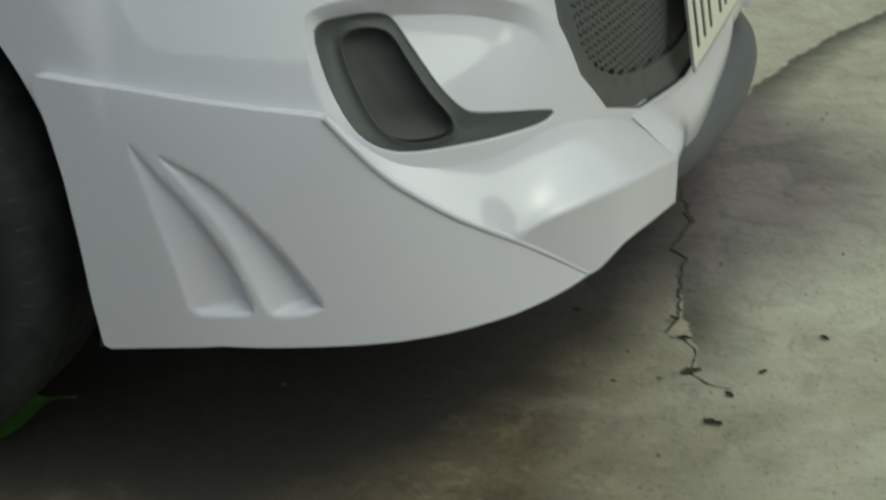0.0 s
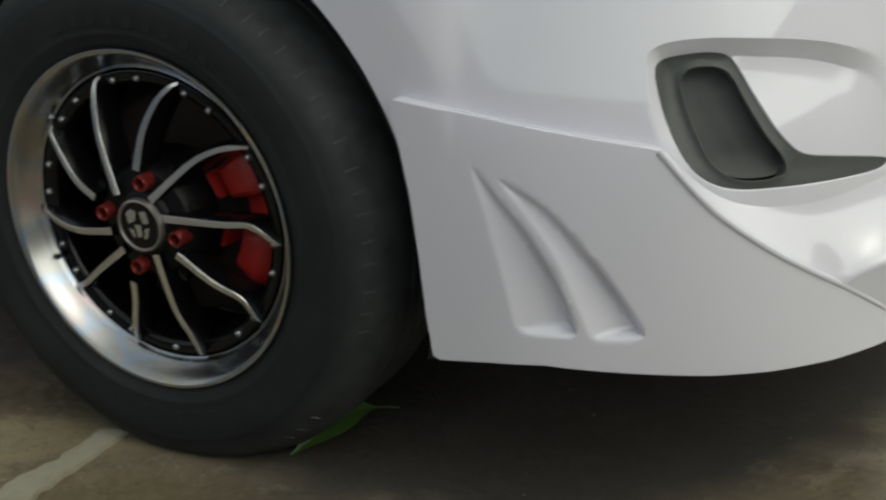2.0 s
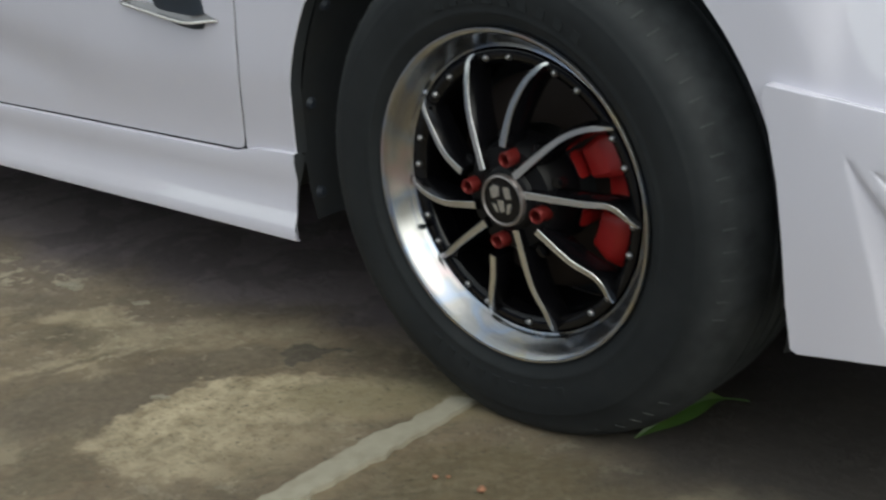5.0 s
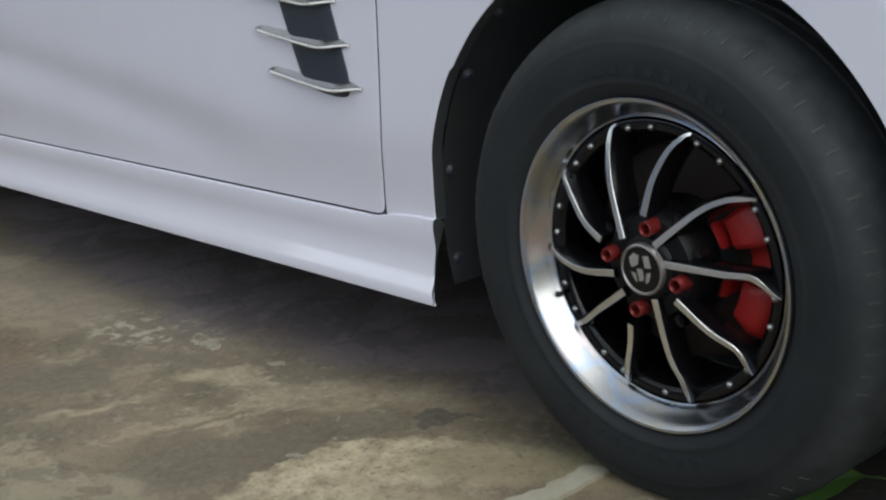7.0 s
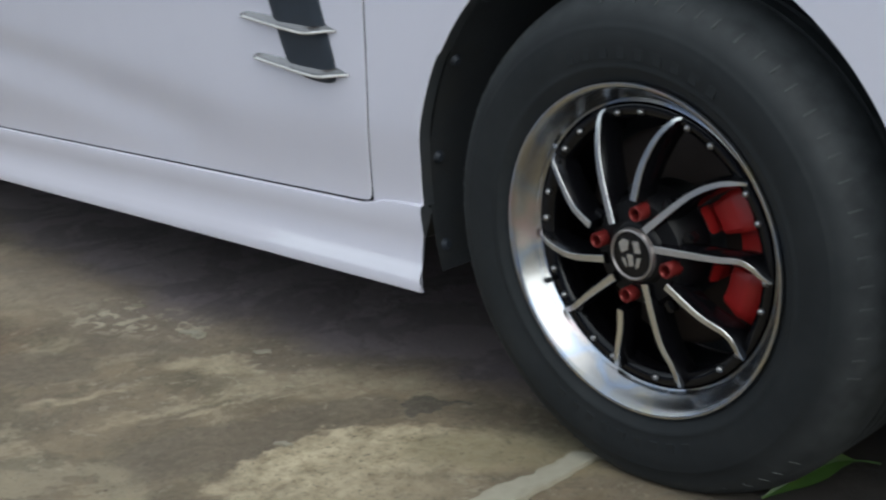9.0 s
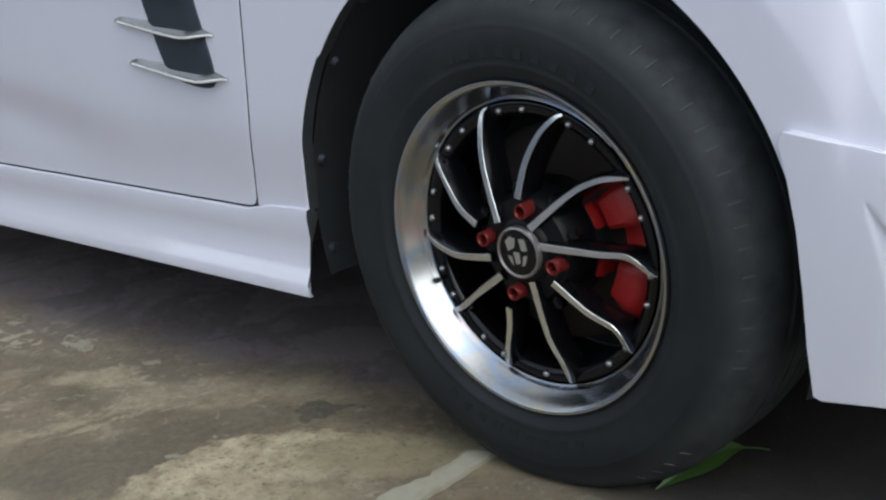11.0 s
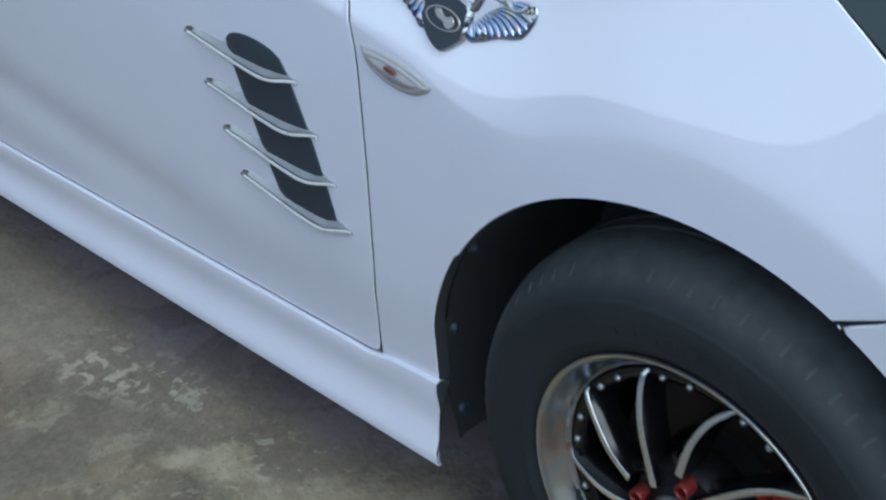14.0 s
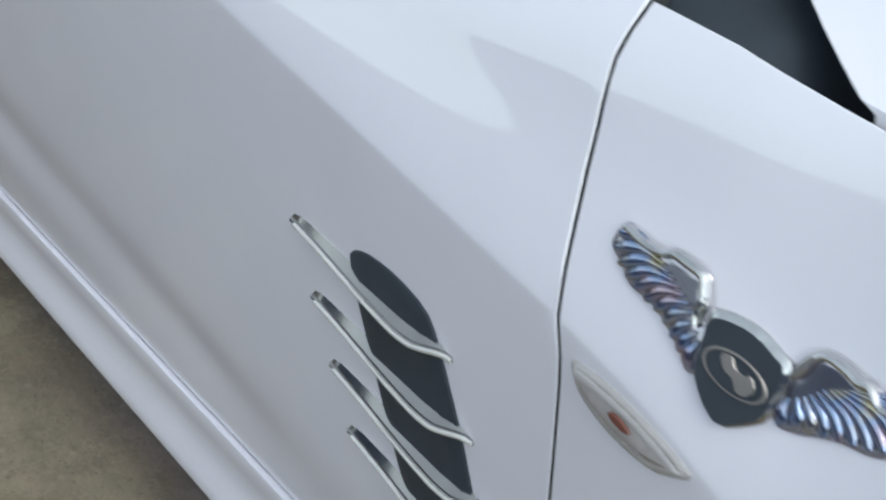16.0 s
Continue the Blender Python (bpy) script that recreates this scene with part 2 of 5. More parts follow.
def concrete():
    m = bpy.data.materials.new("worn_concrete")
    m.use_nodes = True
    t = m.node_tree
    b = t.nodes["Principled BSDF"]
    co = t.nodes.new("ShaderNodeTexCoord")

    def nz(scale, detail, rough=0.6, dist=0.0):
        n = t.nodes.new("ShaderNodeTexNoise")
        n.inputs["Scale"].default_value, n.inputs["Detail"].default_value = scale, detail
        n.inputs["Roughness"].default_value, n.inputs["Distortion"].default_value = rough, dist
        t.links.new(co.outputs["Object"], n.inputs["Vector"])
        return n.outputs[0]

    def ramp(src, p0, p1):
        r = t.nodes.new("ShaderNodeMapRange")
        r.inputs["From Min"].default_value, r.inputs["From Max"].default_value = p0, p1
        t.links.new(src, r.inputs["Value"])
        return r.outputs[0]

    def mix(fac, a, b_, amount=1.0):
        x = t.nodes.new("ShaderNodeMix")
        x.data_type = "RGBA"
        if amount != 1.0:
            q = t.nodes.new("ShaderNodeMath")
            q.operation = "MULTIPLY"
            q.inputs[1].default_value = amount
            t.links.new(fac, q.inputs[0])
            fac = q.outputs[0]
        t.links.new(fac, x.inputs["Factor"])
        for key, v in (("A", a), ("B", b_)):
            if isinstance(v, tuple):
                x.inputs[key].default_value = (*v, 1)
            else:
                t.links.new(v, x.inputs[key])
        return x.outputs["Result"]

    def blob(cx, cy, rx, ry, turn, rough, edge, scale=9):
        """A stain with an uneven outline: 1 inside, 0 outside."""
        mp = t.nodes.new("ShaderNodeMapping")
        mp.vector_type = "TEXTURE"
        mp.inputs["Location"].default_value = (cx, cy, 0)
        mp.inputs["Rotation"].default_value = (0, 0, radians(turn))
        mp.inputs["Scale"].default_value = (rx, ry, 1)
        t.links.new(co.outputs["Object"], mp.inputs["Vector"])
        ln = t.nodes.new("ShaderNodeVectorMath")
        ln.operation = "LENGTH"
        t.links.new(mp.outputs[0], ln.inputs[0])
        ma = t.nodes.new("ShaderNodeMath")
        ma.operation = "MULTIPLY_ADD"
        ma.inputs[1].default_value = rough
        t.links.new(nz(scale, 7, 0.65), ma.inputs[0])
        t.links.new(ln.outputs["Value"], ma.inputs[2])
        return ramp(ma.outputs[0], 1 + rough * 0.5 + edge, 1 + rough * 0.5 - edge)

    def maths(op, a, b_=0.0, c=None):
        q = t.nodes.new("ShaderNodeMath")
        q.operation = op
        for k, v in enumerate((a, b_) if c is None else (a, b_, c)):
            if isinstance(v, (int, float)):
                q.inputs[k].default_value = v
            else:
                t.links.new(v, q.inputs[k])
        return q.outputs[0]

    def warped(amounts):
        """Ground coordinates pushed about by noise, so that stains get ragged outlines."""
        v = co.outputs["Object"]
        for scale, amp in amounts:
            n = t.nodes.new("ShaderNodeTexNoise")
            n.inputs["Scale"].default_value, n.inputs["Detail"].default_value, n.inputs["Roughness"].default_value = scale, 6, 0.6
            t.links.new(co.outputs["Object"], n.inputs["Vector"])
            ma = t.nodes.new("ShaderNodeVectorMath")
            ma.operation = "MULTIPLY_ADD"
            ma.inputs[1].default_value = (amp, amp, 0)
            off = t.nodes.new("ShaderNodeVectorMath")
            off.operation = "SUBTRACT"
            off.inputs[1].default_value = (0.5, 0.5, 0.5)
            t.links.new(n.outputs["Color"], off.inputs[0])
            t.links.new(off.outputs[0], ma.inputs[0])
            t.links.new(v, ma.inputs[2])
            v = ma.outputs[0]
        return v

    ragged, wavy = warped([(7, 0.16), (38, 0.05)]), warped([(4, 0.22), (13, 0.08)])

    def stain(cx, cy, rx, ry, turn, edge, space):
        """1 inside an ellipse of the warped ground, 0 outside."""
        mp = t.nodes.new("ShaderNodeMapping")
        mp.vector_type = "TEXTURE"
        mp.inputs["Location"].default_value = (cx, cy, 0)
        mp.inputs["Rotation"].default_value = (0, 0, radians(turn))
        mp.inputs["Scale"].default_value = (rx, ry, 1000)
        t.links.new(space, mp.inputs["Vector"])
        ln = t.nodes.new("ShaderNodeVectorMath")
        ln.operation = "LENGTH"
        t.links.new(mp.outputs[0], ln.inputs[0])
        return ramp(ln.outputs["Value"], 1 + edge, 1 - edge)

    col = mix(ramp(nz(2.6, 6), 0.35, 0.65), (0.142, 0.112, 0.070), (0.224, 0.178, 0.113))
    col = mix(ramp(nz(9, 9, 0.7), 0.42, 0.62), col, (0.106, 0.083, 0.060), 0.62)             # mottling
    col = mix(ramp(nz(3.4, 10, 0.62, 1.2), 0.53, 0.55), col, (0.118, 0.100, 0.064), 0.45)     # water marks with a crisp edge
    col = mix(ramp(nz(5.1, 11, 0.68, 0.4), 0.565, 0.58), col, (0.30, 0.262, 0.175), 0.45)      # rubbed pale patches
    col = mix(ramp(nz(1.9, 8, 0.6, 0.6), 0.50, 0.62), col, (0.130, 0.082, 0.044), 0.42)          # rusty brown dirt
    col = mix(ramp(nz(34, 9, 0.8), 0.60, 0.64), col, (0.055, 0.046, 0.032), 0.62)              # dark pits
    col = mix(ramp(nz(7.3, 11, 0.66, 0.7), 0.545, 0.56), col, (0.092, 0.076, 0.047), 0.45)      # small damp marks
    col = mix(ramp(nz(18, 9, 0.75), 0.575, 0.615), col, (0.33, 0.295, 0.21), 0.45)              # small worn scabs
    pale = mix(ramp(nz(24, 9, 0.7), 0.42, 0.62), (0.50, 0.428, 0.285), (0.25, 0.206, 0.125))
    for cx, cy, rx, ry, turn, amount in ((-1.50, -0.14, 0.30, 0.10, 12, 0.30), (-0.60, -0.045, 0.20, 0.055, 22, 0.45), (-0.80, -0.115, 0.09, 0.030, 30, 0.55), (0.30, -0.16, 0.20, 0.07, 20, 0.45)):
        col = mix(stain(cx, cy, rx, ry, turn, 0.30, wavy), col, pale, amount)                   # pale worn areas
    for cx, cy, rx, ry, turn in ((-0.705, -0.215, 0.012, 0.120, -17), (-0.655, -0.175, 0.010, 0.085, -20), (-0.86, -0.30, 0.014, 0.10, -25)):
        col = mix(stain(cx, cy, rx, ry, turn, 0.45, wavy), col, pale, 0.45)                     # scrubbed arcs
    for cx, cy, rx, ry, turn in ((-0.525, -0.285, 0.085, 0.130, -12), (-0.475, -0.100, 0.050, 0.100, -40), (-1.08, -0.30, 0.16, 0.07, 25), (0.16, -0.09, 0.10, 0.045, 15)):
        col = mix(stain(cx, cy, rx, ry, turn, 0.10, ragged), col, (0.124, 0.100, 0.069), 0.75)   # smooth damp areas
    worn = maths("MULTIPLY", stain(-0.30, -0.20, 0.150, 0.200, -25, 0.05, warped([(5, 0.16), (20, 0.09), (60, 0.04)])), stain(-0.42, -0.16, 0.20, 0.24, 0, 0.55, wavy))
    col = mix(worn, col, pale, 0.9)                                                            # the worn pale patch by the tyre
    col = mix(maths("MULTIPLY", worn, ramp(nz(90, 6, 0.7), 0.56, 0.62)), col, (0.11, 0.092, 0.055), 0.6)
    col = mix(stain(-0.20, -0.03, 0.16, 0.05, 25, 0.35, wavy), col, (0.24, 0.205, 0.115), 0.6)
    col = mix(stain(0.10, -0.12, 0.17, 0.080, 12, 0.15, ragged), col, (0.110, 0.086, 0.044), 0.75)    # brown damp by the tyre
    col = mix(stain(-0.02, -0.20, 0.06, 0.10, 0, 0.15, ragged), col, (0.100, 0.080, 0.044), 0.6)
    col = mix(stain(-1.25, 0.02, 0.75, 0.16, 6, 0.6, wavy), col, (0.205, 0.172, 0.148), 0.45)      # greyer, dusty concrete
    scabs = maths("MULTIPLY", stain(-1.12, -0.045, 0.17, 0.070, 18, 0.35, wavy), ramp(nz(30, 8, 0.65, 0.5), 0.52, 0.56))
    col = mix(scabs, col, (0.43, 0.385, 0.285), 0.8)                                           # flaking cement skin
    scabs = maths("MULTIPLY", stain(-0.70, -0.07, 0.22, 0.13, 25, 0.5, wavy), ramp(nz(44, 8, 0.65, 0.5), 0.585, 0.615))
    col = mix(scabs, col, (0.38, 0.34, 0.24), 0.7)
    for cx, cy, rx, ry, turn in ((-0.405, 0.008, 0.042, 0.030, 30), (-0.355, 0.035, 0.022, 0.008, 20), (-0.42, 0.135, 0.034, 0.020, 0)):
        col = mix(stain(cx, cy, rx, ry, turn, 0.10, ragged), col, (0.062, 0.055, 0.044), 0.8)   # small wet patches
    slab = mix(ramp(nz(6, 9, 0.62, 0.8), 0.40, 0.64), (0.58, 0.565, 0.460), (0.45, 0.430, 0.335))
    slab = mix(ramp(nz(2.2, 8, 0.6), 0.45, 0.60), slab, (0.66, 0.65, 0.545), 0.6)
    col = mix(stain(4.60, 3.2, 4.08, 7.2, 0, 0.035, wavy), col, slab, 0.92)                      # paler slab ahead of the car
    col = mix(stain(0.0, -3.4, 9.0, 2.55, 0, 0.03, wavy), col, mix(ramp(nz(6, 8, 0.6), 0.4, 0.6), (0.185, 0.190, 0.215), (0.225, 0.228, 0.250)), 0.9)      # unseen bluish slab, added to bounce cooler light onto the door
    # the broken joint: dirt lies along its forward side and thins out
    sep = t.nodes.new("ShaderNodeSeparateXYZ")
    t.links.new(warped([(9, 0.055), (45, 0.022)]), sep.inputs[0])
    run = maths("SUBTRACT", 0.95, sep.outputs[1])
    line = maths("MULTIPLY_ADD", maths("MULTIPLY", run, run), 0.24, maths("MULTIPLY_ADD", run, 0.035, 0.797))
    past = maths("SUBTRACT", sep.outputs[0], line)
    dirt = maths("MULTIPLY", ramp(past, 0.0, 0.004), ramp(past, 0.105, 0.015))
    dirt = maths("MULTIPLY", dirt, ramp(sep.outputs[1], 0.36, 0.52))
    col = mix(dirt, col, (0.062, 0.062, 0.051), 0.88)
    col = mix(stain(0.80, 0.285, 0.10, 0.022, 8, 0.5, wavy), col, (0.42, 0.39, 0.31), 0.45)
    col = mix(ramp(nz(70, 5, 0.7), 0.45, 0.75), col, (0.30, 0.27, 0.19), 0.3)               # sand grain
    col = mix(ramp(nz(150, 3), 0.61, 0.68), col, (0.050, 0.044, 0.034), 0.5)                   # dark specks
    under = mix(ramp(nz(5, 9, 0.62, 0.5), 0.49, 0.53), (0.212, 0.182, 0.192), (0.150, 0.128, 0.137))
    col = mix(stain(-1.1, 0.97, 2.2, 0.93, 2, 0.05, wavy), col, under, 0.88)                  # purplish-grey slab under the car
    col = mix(blob(0.30, 0.80, 0.52, 0.86, 0, 0.3, 0.10, 5), col, (0.034, 0.031, 0.031), 0.9)    # near-black patch: shade under the car's front, painted into the colour
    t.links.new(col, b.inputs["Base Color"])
    rr = t.nodes.new("ShaderNodeMapRange")
    rr.inputs["To Min"].default_value, rr.inputs["To Max"].default_value = 0.62, 0.95
    t.links.new(nz(4.2, 7, 0.6, 1.5), rr.inputs["Value"])
    t.links.new(rr.outputs[0], b.inputs["Roughness"])
    h = t.nodes.new("ShaderNodeMath")
    h.operation = "ADD"
    t.links.new(nz(40, 8), h.inputs[0])
    t.links.new(ramp(nz(16, 8, 0.7), 0.5, 0.64), h.inputs[1])
    bp = t.nodes.new("ShaderNodeBump")
    bp.inputs["Strength"].default_value, bp.inputs["Distance"].default_value = 0.6, 0.004
    t.links.new(h.outputs[0], bp.inputs["Height"])
    t.links.new(bp.outputs[0], b.inputs["Normal"])
    return m


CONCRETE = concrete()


# ---------------------------------------------------------------- building helpers
def mesh_object(name, verts, faces, mat, parent=None, label="", smooth=True, sharp=35, crisp=(), gap_shade=None, gap_shade_from=0):
    me = bpy.data.meshes.new(name)
    me.from_pydata([tuple(v) for v in verts], [], faces)
    me.materials.append(mat)
    bm = bmesh.new()
    bm.from_mesh(me)
    bmesh.ops.recalc_face_normals(bm, faces=bm.faces)
    for f in bm.faces:
        f.smooth = smooth
    if smooth:
        for ed in bm.edges:
            if len(ed.link_faces) == 2 and ed.calc_face_angle(0) > radians(sharp):
                ed.smooth = False
    bm.verts.ensure_lookup_table()
    for a0, b0 in crisp:
        ed = bm.edges.get((bm.verts[a0], bm.verts[b0]))
        if ed:
            ed.smooth = False
    # folded-in walls get a dark colour in place of the gap's shade
    if gap_shade is not None:
        me.materials.append(gap_shade)
        bm.faces.ensure_lookup_table()
        for f in bm.faces[gap_shade_from:]:
            f.material_index = 1
    bm.to_mesh(me)
    bm.free()
    ob = new(name, me)
    if parent is not None:
        ob.parent = parent
    if label:
        tagged(ob, label)
    return ob


def part(name, bm, mat, parent, label="", smooth=True, sharp=35):
    me = bpy.data.meshes.new(name)
    bmesh.ops.recalc_face_normals(bm, faces=bm.faces)
    for f in bm.faces:
        f.smooth = smooth
    if smooth:
        for ed in bm.edges:
            if len(ed.link_faces) == 2 and ed.calc_face_angle(0) > radians(sharp):
                ed.smooth = False
    bm.to_mesh(me)
    bm.free()
    me.materials.append(mat)
    ob = new(name, me)
    if parent is not None:
        ob.parent = parent
    if label:
        tagged(ob, label)
    return ob


def empty(name, parent=None, m=None):
    ob = new(name)
    ob.empty_display_size = 0.05
    if m is not None:
        ob.matrix_basis = m
    if parent is not None:
        ob.parent = parent
    return ob


def smoothstep(a, b, x):
    t = min(1.0, max(0.0, (x - a) / (b - a)))
    return t * t * (3 - 2 * t)


def lerp_curve(points, n):
    """n points evenly along a Catmull-Rom curve through the points."""
    pts = [Vector(p) for p in points]
    dense = []
    for i in range(len(pts) - 1):
        p0, p1, p2, p3 = pts[max(i - 1, 0)], pts[i], pts[i + 1], pts[min(i + 2, len(pts) - 1)]
        for k in range(16):
            s = k / 16
            dense.append(0.5 * (2 * p1 + (p2 - p0) * s + (2 * p0 - 5 * p1 + 4 * p2 - p3) * s * s + (3 * p1 - p0 - 3 * p2 + p3) * s ** 3))
    dense.append(pts[-1])
    length = [0.0]
    for p, q in zip(dense, dense[1:]):
        length.append(length[-1] + (q - p).length)
    out, j = [], 0
    for k in range(n):
        want = length[-1] * k / (n - 1)
        while j < len(dense) - 2 and length[j + 1] < want:
            j += 1
        seg = length[j + 1] - length[j]
        out.append(dense[j].lerp(dense[j + 1], (want - length[j]) / seg if seg > 1e-9 else 0))
    return out


def densify(poly, step):
    out = []
    for (ax, ay), (bx, by) in zip(poly, poly[1:] + poly[:1]):
        n = max(1, int(math.hypot(bx - ax, by - ay) / step))
        out += [(ax + (bx - ax) * k / n, ay + (by - ay) * k / n) for k in range(n)]
    return out


def soften(poly, rounds=2):
    """Cuts the corners of a closed outline."""
    for _ in range(rounds):
        nxt = []
        for (ax, ay), (bx, by) in zip(poly, poly[1:] + poly[:1]):
            nxt += [(0.75 * ax + 0.25 * bx, 0.75 * ay + 0.25 * by), (0.25 * ax + 0.75 * bx, 0.25 * ay + 0.75 * by)]
        poly = nxt
    return poly


def closed_curve(points, n):
    """A smooth closed outline through the points."""
    p = [Vector((x, y, 0)) for x, y in points]
    c = lerp_curve([p[-1]] + p + [p[0], p[1]], 400)
    # keep the middle, from the first point round to itself
    i0 = min(range(len(c) // 3), key=lambda i: (c[i] - p[0]).length)
    i1 = min(range(2 * len(c) // 3, len(c)), key=lambda i: (c[i] - p[0]).length)
    loop = c[i0:i1]
    return [(loop[int(k * len(loop) / n)].x, loop[int(k * len(loop) / n)].y) for k in range(n)]


def inside(poly, x, y):
    hit = False
    for (ax, ay), (bx, by) in zip(poly, poly[1:] + poly[:1]):
        if (ay > y) != (by > y) and x < ax + (bx - ax) * (y - ay) / (by - ay):
            hit = not hit
    return hit


def edge_distance(poly, x, y):
    best = 1e9
    for (ax, ay), (bx, by) in zip(poly, poly[1:] + poly[:1]):
        dx, dy = bx - ax, by - ay
        L = dx * dx + dy * dy
        s = 0 if L == 0 else min(1, max(0, ((x - ax) * dx + (y - ay) * dy) / L))
        best = min(best, math.hypot(x - ax - s * dx, y - ay - s * dy))
    return best


def offset_loop(poly, d):
    """The closed outline moved inwards by d."""
    n = len(poly)
    area = sum(poly[i - 1][0] * poly[i][1] - poly[i][0] * poly[i - 1][1] for i in range(n))
    out = []
    for i in range(n):
        tx, ty = poly[(i + 1) % n][0] - poly[i - 1][0], poly[(i + 1) % n][1] - poly[i - 1][1]
        L = math.hypot(tx, ty) or 1
        sgn = 1 if area > 0 else -1
        out.append((poly[i][0] - ty / L * d * sgn, poly[i][1] + tx / L * d * sgn))
    return out + out[:1]


def signed(poly, x, y):
    d = edge_distance(poly, x, y)
    return d if inside(poly, x, y) else -d


# ---------------------------------------------------------------- the car's skin
# u runs along the side (u = x) and bends round the bumper's corner; z is height; CENTRE is the car's middle plane
CENTRE = 0.85
HUB = 0.288          # height of the wheel's centre
BEND0, BEND1 = 0.42, 0.95


def heading(u):
    if u < BEND0:
        return 0.0
    if u < BEND1:
        return radians(80) * (u - BEND0) / (BEND1 - BEND0)
    return min(radians(90), radians(80 + 20 * (u - BEND1)))


PLAN_U = np.arange(-3.0, 1.7, 0.005)
PLAN = [(-3.0, 0.0)]
for u_ in PLAN_U[:-1]:
    h_ = heading(u_ + 0.0025)
    PLAN.append((PLAN[-1][0] + 0.005 * math.cos(h_), PLAN[-1][1] + 0.005 * math.sin(h_)))


def plan(u):
    f = (u + 3.0) / 0.005
    i = min(max(int(f), 0), len(PLAN) - 2)
    w = f - i
    return PLAN[i][0] * (1 - w) + PLAN[i + 1][0] * w, PLAN[i][1] * (1 - w) + PLAN[i + 1][1] * w


def shoulder(u):
    """Height of the crease: a falling line along door and fender that flows into the band round the wheel arch."""
    line = 0.7565 - (0.18 if u < -0.442 else 0.26) * (u + 0.442)
    arc = HUB + math.sqrt(max(0.44 ** 2 - u * u, 0.0196))
    w = smoothstep(-0.36, -0.02, u)
    return line * (1 - w) + arc * w


def inset(u, z):
    """How far the skin lies inside the plan line: it leans in above the crease and swells a little below it."""
    t = z - shoulder(u)
    soft = 0.0008 + 0.007 * smoothstep(-0.42, -0.1, u) + 0.022 * smoothstep(0.33, 0.41, u)
    lean = 0.32 - 0.05 * smoothstep(0.1, 0.45, u) - 0.13 * smoothstep(0.26, 0.36, u) * (1 - smoothstep(0.37, 0.47, u))
    d = lean * 0.5 * (t + math.sqrt(t * t + soft * soft)) + 6 * max(0.0, z - 0.90) ** 2
    d -= 0.007 * smoothstep(0.30, 0.42, z) * (1 - smoothstep(0.0, 0.12, t)) * (1 - smoothstep(-0.1, 0.25, u))
    if u < -0.5:          # shallow swage low on the door
        zl = 0.345 + 0.115 * (-0.786 - u)
        d += 0.0075 * math.exp(-((z - zl) / 0.048) ** 2) * smoothstep(-0.72, -1.10, u)
    return d


CREASE = [[(u, shoulder(u) + d) for u in [-1.8 + 0.05 * k for k in range(28)] + [-0.4 + 0.02 * k for k in range(41)]] for d in (-0.006, -0.0012, 0.0012, 0.006)]


def skin(u, z, out=0.0):
    x, y = plan(u)
    h = heading(u)
    d = inset(u, z) - out
    return Vector((x - math.sin(h) * d, y + math.cos(h) * d, z))


def skin_normal(u, z, offset=None):
    f = (lambda a, b: skin(a, b, offset(a, b))) if offset else skin
    n = (f(u + 0.002, z) - f(u - 0.002, z)).cross(f(u, z + 0.002) - f(u, z - 0.002))
    return n.normalized()


